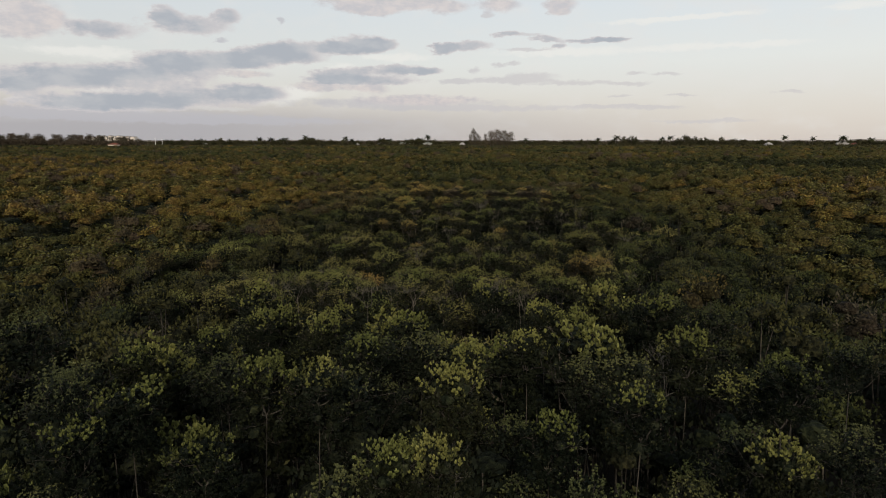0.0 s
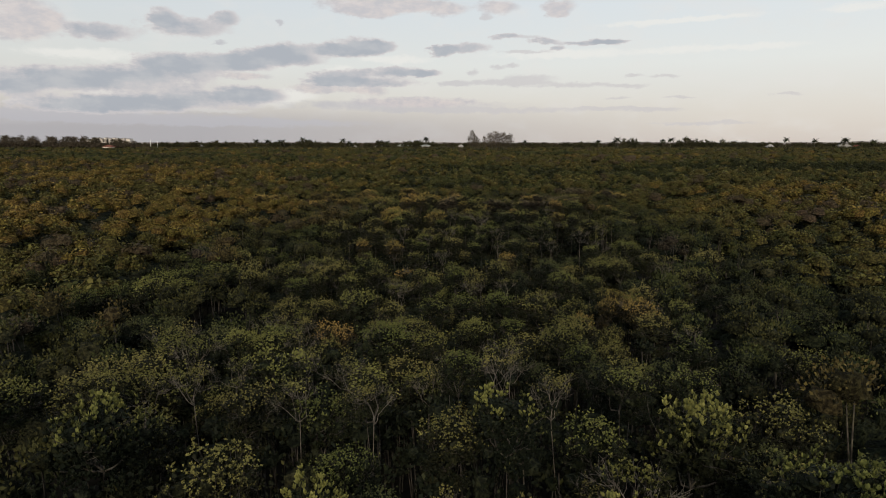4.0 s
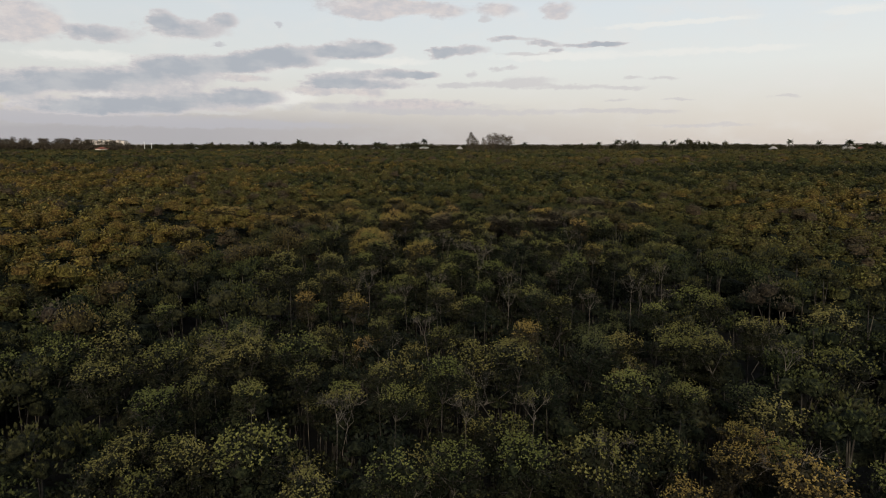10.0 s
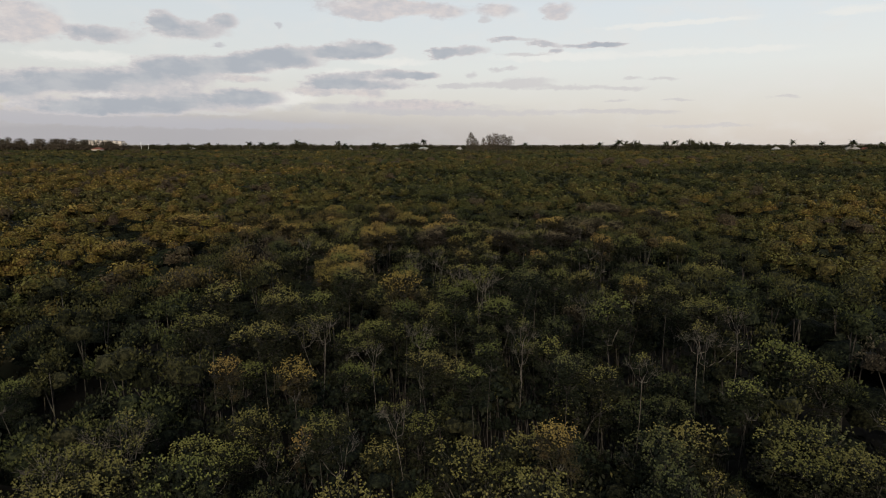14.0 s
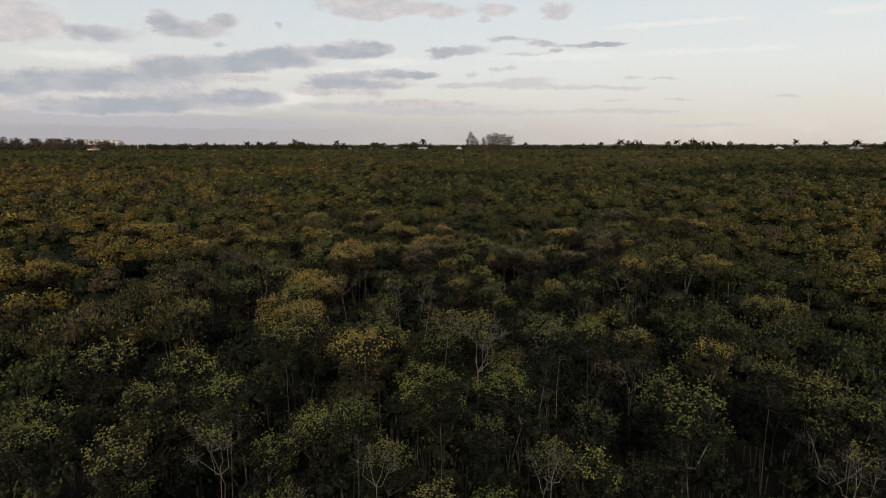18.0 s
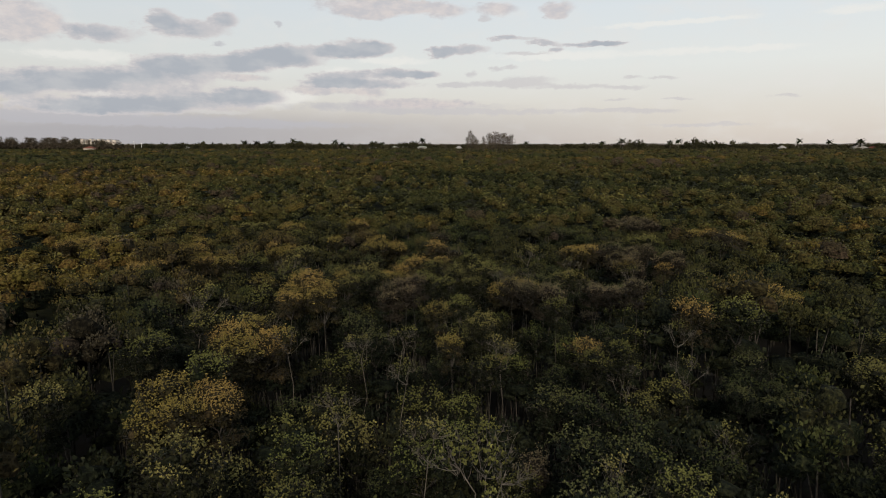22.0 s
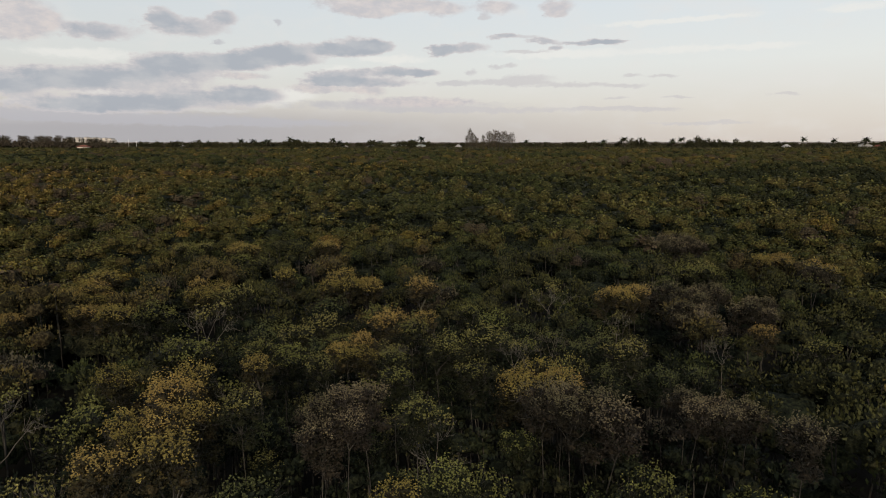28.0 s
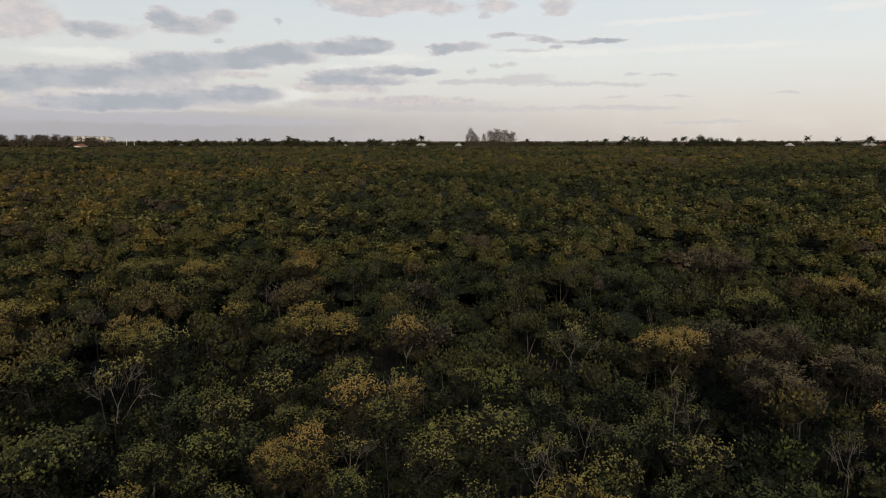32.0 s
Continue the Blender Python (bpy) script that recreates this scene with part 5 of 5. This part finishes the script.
def scrub_meshes(seed):
    r = np.random.default_rng(seed)
    trunk = tube([(0, 0, -0.2), (0.2, 0.1, 3.0), (0.1, -0.2, 6.5)], (0.3, 0.22, 0.18), 5)
    lobes = np.stack([r.normal(0, 1.9, 18), r.normal(0, 1.9, 18), r.uniform(2.0, 8.6, 18)], -1)
    points = np.repeat(lobes, 9, axis=0) + r.normal(0, 0.75, (18 * 9, 3))
    axes = unit(r.normal(0, 0.6, points.shape) + [0, 0, 0.8])
    v, q = leaf_quads(r, points, axes, 3, 1.2, 0.36)
    return quick_mesh("trunk", np.array([tuple(p) for p in trunk[0]]), np.array(trunk[1]), [BARK]), quick_mesh("crown", v, q, [BANK_LEAF])


SCRUBS = [scrub_meshes(s) for s in (11, 12, 13, 14)]


def shore_tree(x, y, top, wide):
    root = new("shore_tree")
    trunk, crown = SCRUBS[place.randrange(4)]
    part("trunk", trunk, root)
    part("crown", crown, root)
    root.matrix_basis = Matrix.LocRotScale((x, y, 0), Euler((0, 0, place.uniform(0, 6.28))), (wide, wide, top / 9.3))
    tagged(root, "dark broad-crowned tree on the far shore", "tree", "skyline trees")


for x, top, wide in ((-430, 12.4, 1.4), (-423, 11.4, 1.2), (-394, 13.8, 1.1), (-399, 11.5, 1.3), (225, 16.4, 1.3), (232, 14.8, 1.2), (238, 17.4, 1.2), (246, 14.0, 1.3), (307, 15.0, 1.4), (317, 19.0, 1.4), (324, 17.0, 1.3), (330, 16.8, 1.2), (341, 14.5, 1.3), (351, 15.4, 1.3), (360, 13.6, 1.3), (369, 16.0, 1.2), (383, 13.2, 1.3), (395, 13.8, 1.2), (408, 12.6, 1.3), (573, 12.8, 1.6), (584, 12.2, 1.4)):
    shore_tree(x, 945 + place.uniform(-8, 8), top, wide)
for x, top, wide in ((-304, 12.6, 1.3), (-296, 13.0, 1.2), (-262, 13.4, 1.3), (-255, 14.6, 1.4), (-249, 14.9, 1.4), (-243, 14.4, 1.3), (-232, 13.0, 1.3), (-216, 12.6, 1.3), (-196, 13.0, 1.3), (-142, 14.2, 1.2), (-134, 13.6, 1.3), (-100, 13.2, 1.2), (-92, 13.8, 1.2), (-84, 14.4, 1.3), (-77, 14.0, 1.2), (-470, 12.6, 1.4), (-446, 13.2, 1.4), (-418, 13.4, 1.2), (-388, 14.4, 1.3), (-374, 12.8, 1.4), (-362, 12.4, 1.3)):
    shore_tree(x, 938 + place.uniform(-4, 4), top, wide)
for k in range(200):
    x = -600 + k * 6.9 + place.uniform(-4, 4)
    shore_tree(x, 962 + place.uniform(-9, 25), place.uniform(9.6, 12.4) + 1.2 * noise.noise((x * 0.02, 0, 0)), place.uniform(1.1, 1.8))


def house(x, y, width, depth, eaves, ridge, wall, roof, label):
    """A two-storey house with hipped roof, windows, door and plinth."""
    root = new("house")
    w, d = width / 2, depth / 2
    part("wall", box_mesh("wall", wall, -w, -d, -0.2, w, d, eaves), root)
    bm = bmesh.new()
    o = 0.7
    low = [bm.verts.new(p) for p in ((-w - o, -d - o, eaves + 0.004), (w + o, -d - o, eaves + 0.004), (w + o, d + o, eaves + 0.004), (-w - o, d + o, eaves + 0.004))]
    up = [bm.verts.new((p.co.x, p.co.y, eaves + 0.3)) for p in low]
    hip = min(w * 0.75, d)
    a, b = bm.verts.new((-w + hip, 0, ridge)), bm.verts.new((w - hip, 0, ridge))
    bm.faces.new(low[::-1])
    for i in range(4):
        bm.faces.new((low[i], low[(i + 1) % 4], up[(i + 1) % 4], up[i]))
    bm.faces.new((up[0], up[1], b, a))
    bm.faces.new((up[2], up[3], a, b))
    bm.faces.new((up[1], up[2], b))
    bm.faces.new((up[3], up[0], a))
    part("roof", bm_mesh("roof", bm, roof), root)
    n = max(2, int(width / 3.2))
    floors = max(1, int(eaves / 3.2))
    pane = box_mesh("pane", GLASS, -0.6, -0.05, 0, 0.6, 0.02, 1.4)
    bm = bmesh.new()
    for b4 in ((-0.72, -0.08, -0.12, 0.72, 0.05, 0), (-0.72, -0.08, 1.4, 0.72, 0.05, 1.52), (-0.72, -0.08, 0, -0.6, 0.05, 1.4), (0.6, -0.08, 0, 0.72, 0.05, 1.4)):
        add_box(bm, *b4)
    surround = bm_mesh("window", bm, METAL)
    for level in range(floors):
        for i in range(n):
            win = part("window", surround, root)
            win.location = (-w + width * (i + 0.5) / n, -d - 0.03, level * 3.2 + 1.0)
            part("pane", pane, win)
    door = part("door", box_mesh("door", GLASS, -0.5, -0.06, 0, 0.5, 0.0, 2.1), root)
    door.location = (-w + width * 0.5 / n + 1.4, -d - 0.02, 0)
    root.location = (x, y, 0)
    tagged(root, label, "house")


house(-424, 957, 10, 9, 6.4, 9.4, WHITE_WALL, GREY_ROOF, "white two-storey house with a pale hipped roof")
house(-246, 958, 6, 6, 4.9, 6.8, WHITE_WALL, GREY_ROOF, "small white house at the edge of the mangroves")
house(-181, 960, 8, 8, 5.5, 8.8, WHITE_WALL, GREY_ROOF, "white house half hidden by palms")
house(-103, 960, 22, 10, 7.9, 9.5, WHITE_WALL, TEAL_ROOF, "long pale house with a teal metal roof")
house(-70, 958, 14, 10, 7.7, 9.3, WHITE_WALL, TEAL_ROOF, "pale house with a teal metal roof beside a palm")
house(-142, 958, 10, 9, 6.1, 9.4, WHITE_WALL, GREY_ROOF, "white house below dark shore trees")
house(-16, 958, 9, 8, 5.9, 9.4, CREAM_WALL, GREY_ROOF, "cream house beside the lone casuarinas")
house(552, 956, 18, 12, 6.9, 11.6, WHITE_WALL, GREY_ROOF, "large white villa with a pale hipped roof under palms")
house(573, 958, 13, 10, 5.9, 9.4, CREAM_WALL, RED_ROOF, "cream villa with a reddish roof")
house(448, 960, 9, 9, 5.9, 10, WHITE_WALL, GREY_ROOF, "white house with a pale roof below a palm")
house(-545, 917, 14, 10, 5.9, 8.8, CREAM_WALL, RED_ROOF, "low house with a red clay roof before the grove")

# scrub along the edge of the shore, low in front of the houses and higher behind them
def shore_thicket(name, label, x, y, z, radius, flat, mat, size=0.9, per=16):
    """Low bushes in one mesh: ragged tufts over small dark hearts."""
    n = len(x)
    centre = np.stack([x, y, z], -1)
    v, q = domes(rng, centre, radius * 0.7, flat)
    way = rng.normal(0, 1, (n * per, 3))
    way[:, 2] = np.abs(way[:, 2]) - 0.2
    way = unit(way)
    points = np.repeat(centre, per, axis=0) + way * np.repeat(radius, per)[:, None] * rng.uniform(0.7, 1.25, (n * per, 1)) * [1, 1, flat]
    tv, tq = tuft_quads(rng, points, way + [0, 0, 0.3], size, 1.0)
    tagged(new(name, quick_mesh(name, np.concatenate([v, tv]), np.concatenate([q, tq + len(v)]), [mat])), label, "scrub", kind="stuff")


x, y = scatter(-860, 800, 926, 950, 5.5, lambda x, y: y > 0)
shore_thicket("shore_scrub", "dark scrub along the far shore", x, y, rng.uniform(3.0, 5.2, len(x)), rng.uniform(1.6, 3.0, len(x)), 0.8, BANK_LEAF)
x, y = scatter(-860, 800, 985, 1060, 7.0, lambda x, y: y > 0)
shore_thicket("far_shore_scrub", "brownish scrub behind the shore houses", x, y, rng.uniform(6.0, 10.0, len(x)), rng.uniform(2.0, 4.0, len(x)), 0.7, BROWN_SCRUB)
# the brown understorey of the casuarina grove
x, y = scatter(-870, -505, 922, 948, 4.0, lambda x, y: y > 0)
shore_thicket("grove_scrub", "brown scrub at the foot of the casuarina grove", x, y, np.interp(x, [-860, -620, -505], [14.5, 13.0, 8.0]) * rng.uniform(0.4, 1.0, len(x)), rng.uniform(1.4, 2.8, len(x)), 1.0, BROWN_SCRUB, 1.0)

# the hotel above the left grove
hotel = new("hotel")
hw, hd = 48.0, 9.0
part("wall", box_mesh("wall", CREAM_WALL, -hw, -hd, -0.2, hw, hd, 17.2), hotel)
for cx, half, top in ((-44, 2.5, 21.8), (-35, 2, 21.2), (-27, 2.5, 23.2), (-18, 3, 24.0), (-10, 2, 22.6), (-2, 2.5, 24.2), (7, 2, 22.8), (15, 3, 23.8), (24, 2, 22.4), (33, 2.5, 23.0), (44, 3, 22.2)):
    t = part("tower", box_mesh("tower", CREAM_WALL, -half, -hd - 0.6, -0.2, half, hd * 0.5, top - 2.0), hotel)
    t.location.x = cx
    bm = bmesh.new()
    base = [bm.verts.new(p) for p in ((-half - 0.3, -hd - 0.9, top - 1.995), (half + 0.3, -hd - 0.9, top - 1.995), (half + 0.3, hd * 0.5 + 0.3, top - 1.995), (-half - 0.3, hd * 0.5 + 0.3, top - 1.995))]
    tip = bm.verts.new((0, -hd * 0.3, top - 0.6))
    bm.faces.new(base[::-1])
    for i in range(4):
        bm.faces.new((base[i], base[(i + 1) % 4], tip))
    part("roof", bm_mesh("roof", bm, GREY_ROOF), t)
pane = box_mesh("window", GLASS, -0.8, -0.08, 0, 0.8, 0.05, 1.6)
slab = box_mesh("balcony", WHITE_WALL, -1.3, -1.1, -0.2, 1.3, 0.0, 0.75)
for level in range(6):
    for cx in (-40.0, -31.0, -23.0, -14.0, -6.0, 2.5, 11.0, 19.5, 28.5, 38.0):
        win = part("window", pane, hotel)
        win.location = (cx, -hd - 0.02, level * 3.3 + 1.2)
        if level:
            rail = part("balcony", slab, hotel)
            rail.location = (cx, -hd, level * 3.3 + 0.2)
hotel.location = (-714, 1200, -0.8)
tagged(hotel, "large cream hotel with small towers behind the grove", "hotel")


def mast(x, y, top):
    root = new("mast")
    v, f = tube([(0, 0, -0.2), (0, 0, top * 0.5), (0, 0, top)], (0.34, 0.30, 0.32), 8)
    part("pole", quick_mesh("pole", np.array([tuple(p) for p in v]), np.array(f), [METAL]), root)
    part("head", box_mesh("head", METAL, -0.6, -0.4, top - 0.6, 0.6, 0.4, top + 0.3), root)
    root.location = (x, y, 0)
    tagged(root, "white painted mast above the trees", "mast", "white masts")


mast(-497.0, 948, 16.0)
mast(-487.0, 950, 13.6)

# low wooded rise far behind the shore, haze painted into its pale colour
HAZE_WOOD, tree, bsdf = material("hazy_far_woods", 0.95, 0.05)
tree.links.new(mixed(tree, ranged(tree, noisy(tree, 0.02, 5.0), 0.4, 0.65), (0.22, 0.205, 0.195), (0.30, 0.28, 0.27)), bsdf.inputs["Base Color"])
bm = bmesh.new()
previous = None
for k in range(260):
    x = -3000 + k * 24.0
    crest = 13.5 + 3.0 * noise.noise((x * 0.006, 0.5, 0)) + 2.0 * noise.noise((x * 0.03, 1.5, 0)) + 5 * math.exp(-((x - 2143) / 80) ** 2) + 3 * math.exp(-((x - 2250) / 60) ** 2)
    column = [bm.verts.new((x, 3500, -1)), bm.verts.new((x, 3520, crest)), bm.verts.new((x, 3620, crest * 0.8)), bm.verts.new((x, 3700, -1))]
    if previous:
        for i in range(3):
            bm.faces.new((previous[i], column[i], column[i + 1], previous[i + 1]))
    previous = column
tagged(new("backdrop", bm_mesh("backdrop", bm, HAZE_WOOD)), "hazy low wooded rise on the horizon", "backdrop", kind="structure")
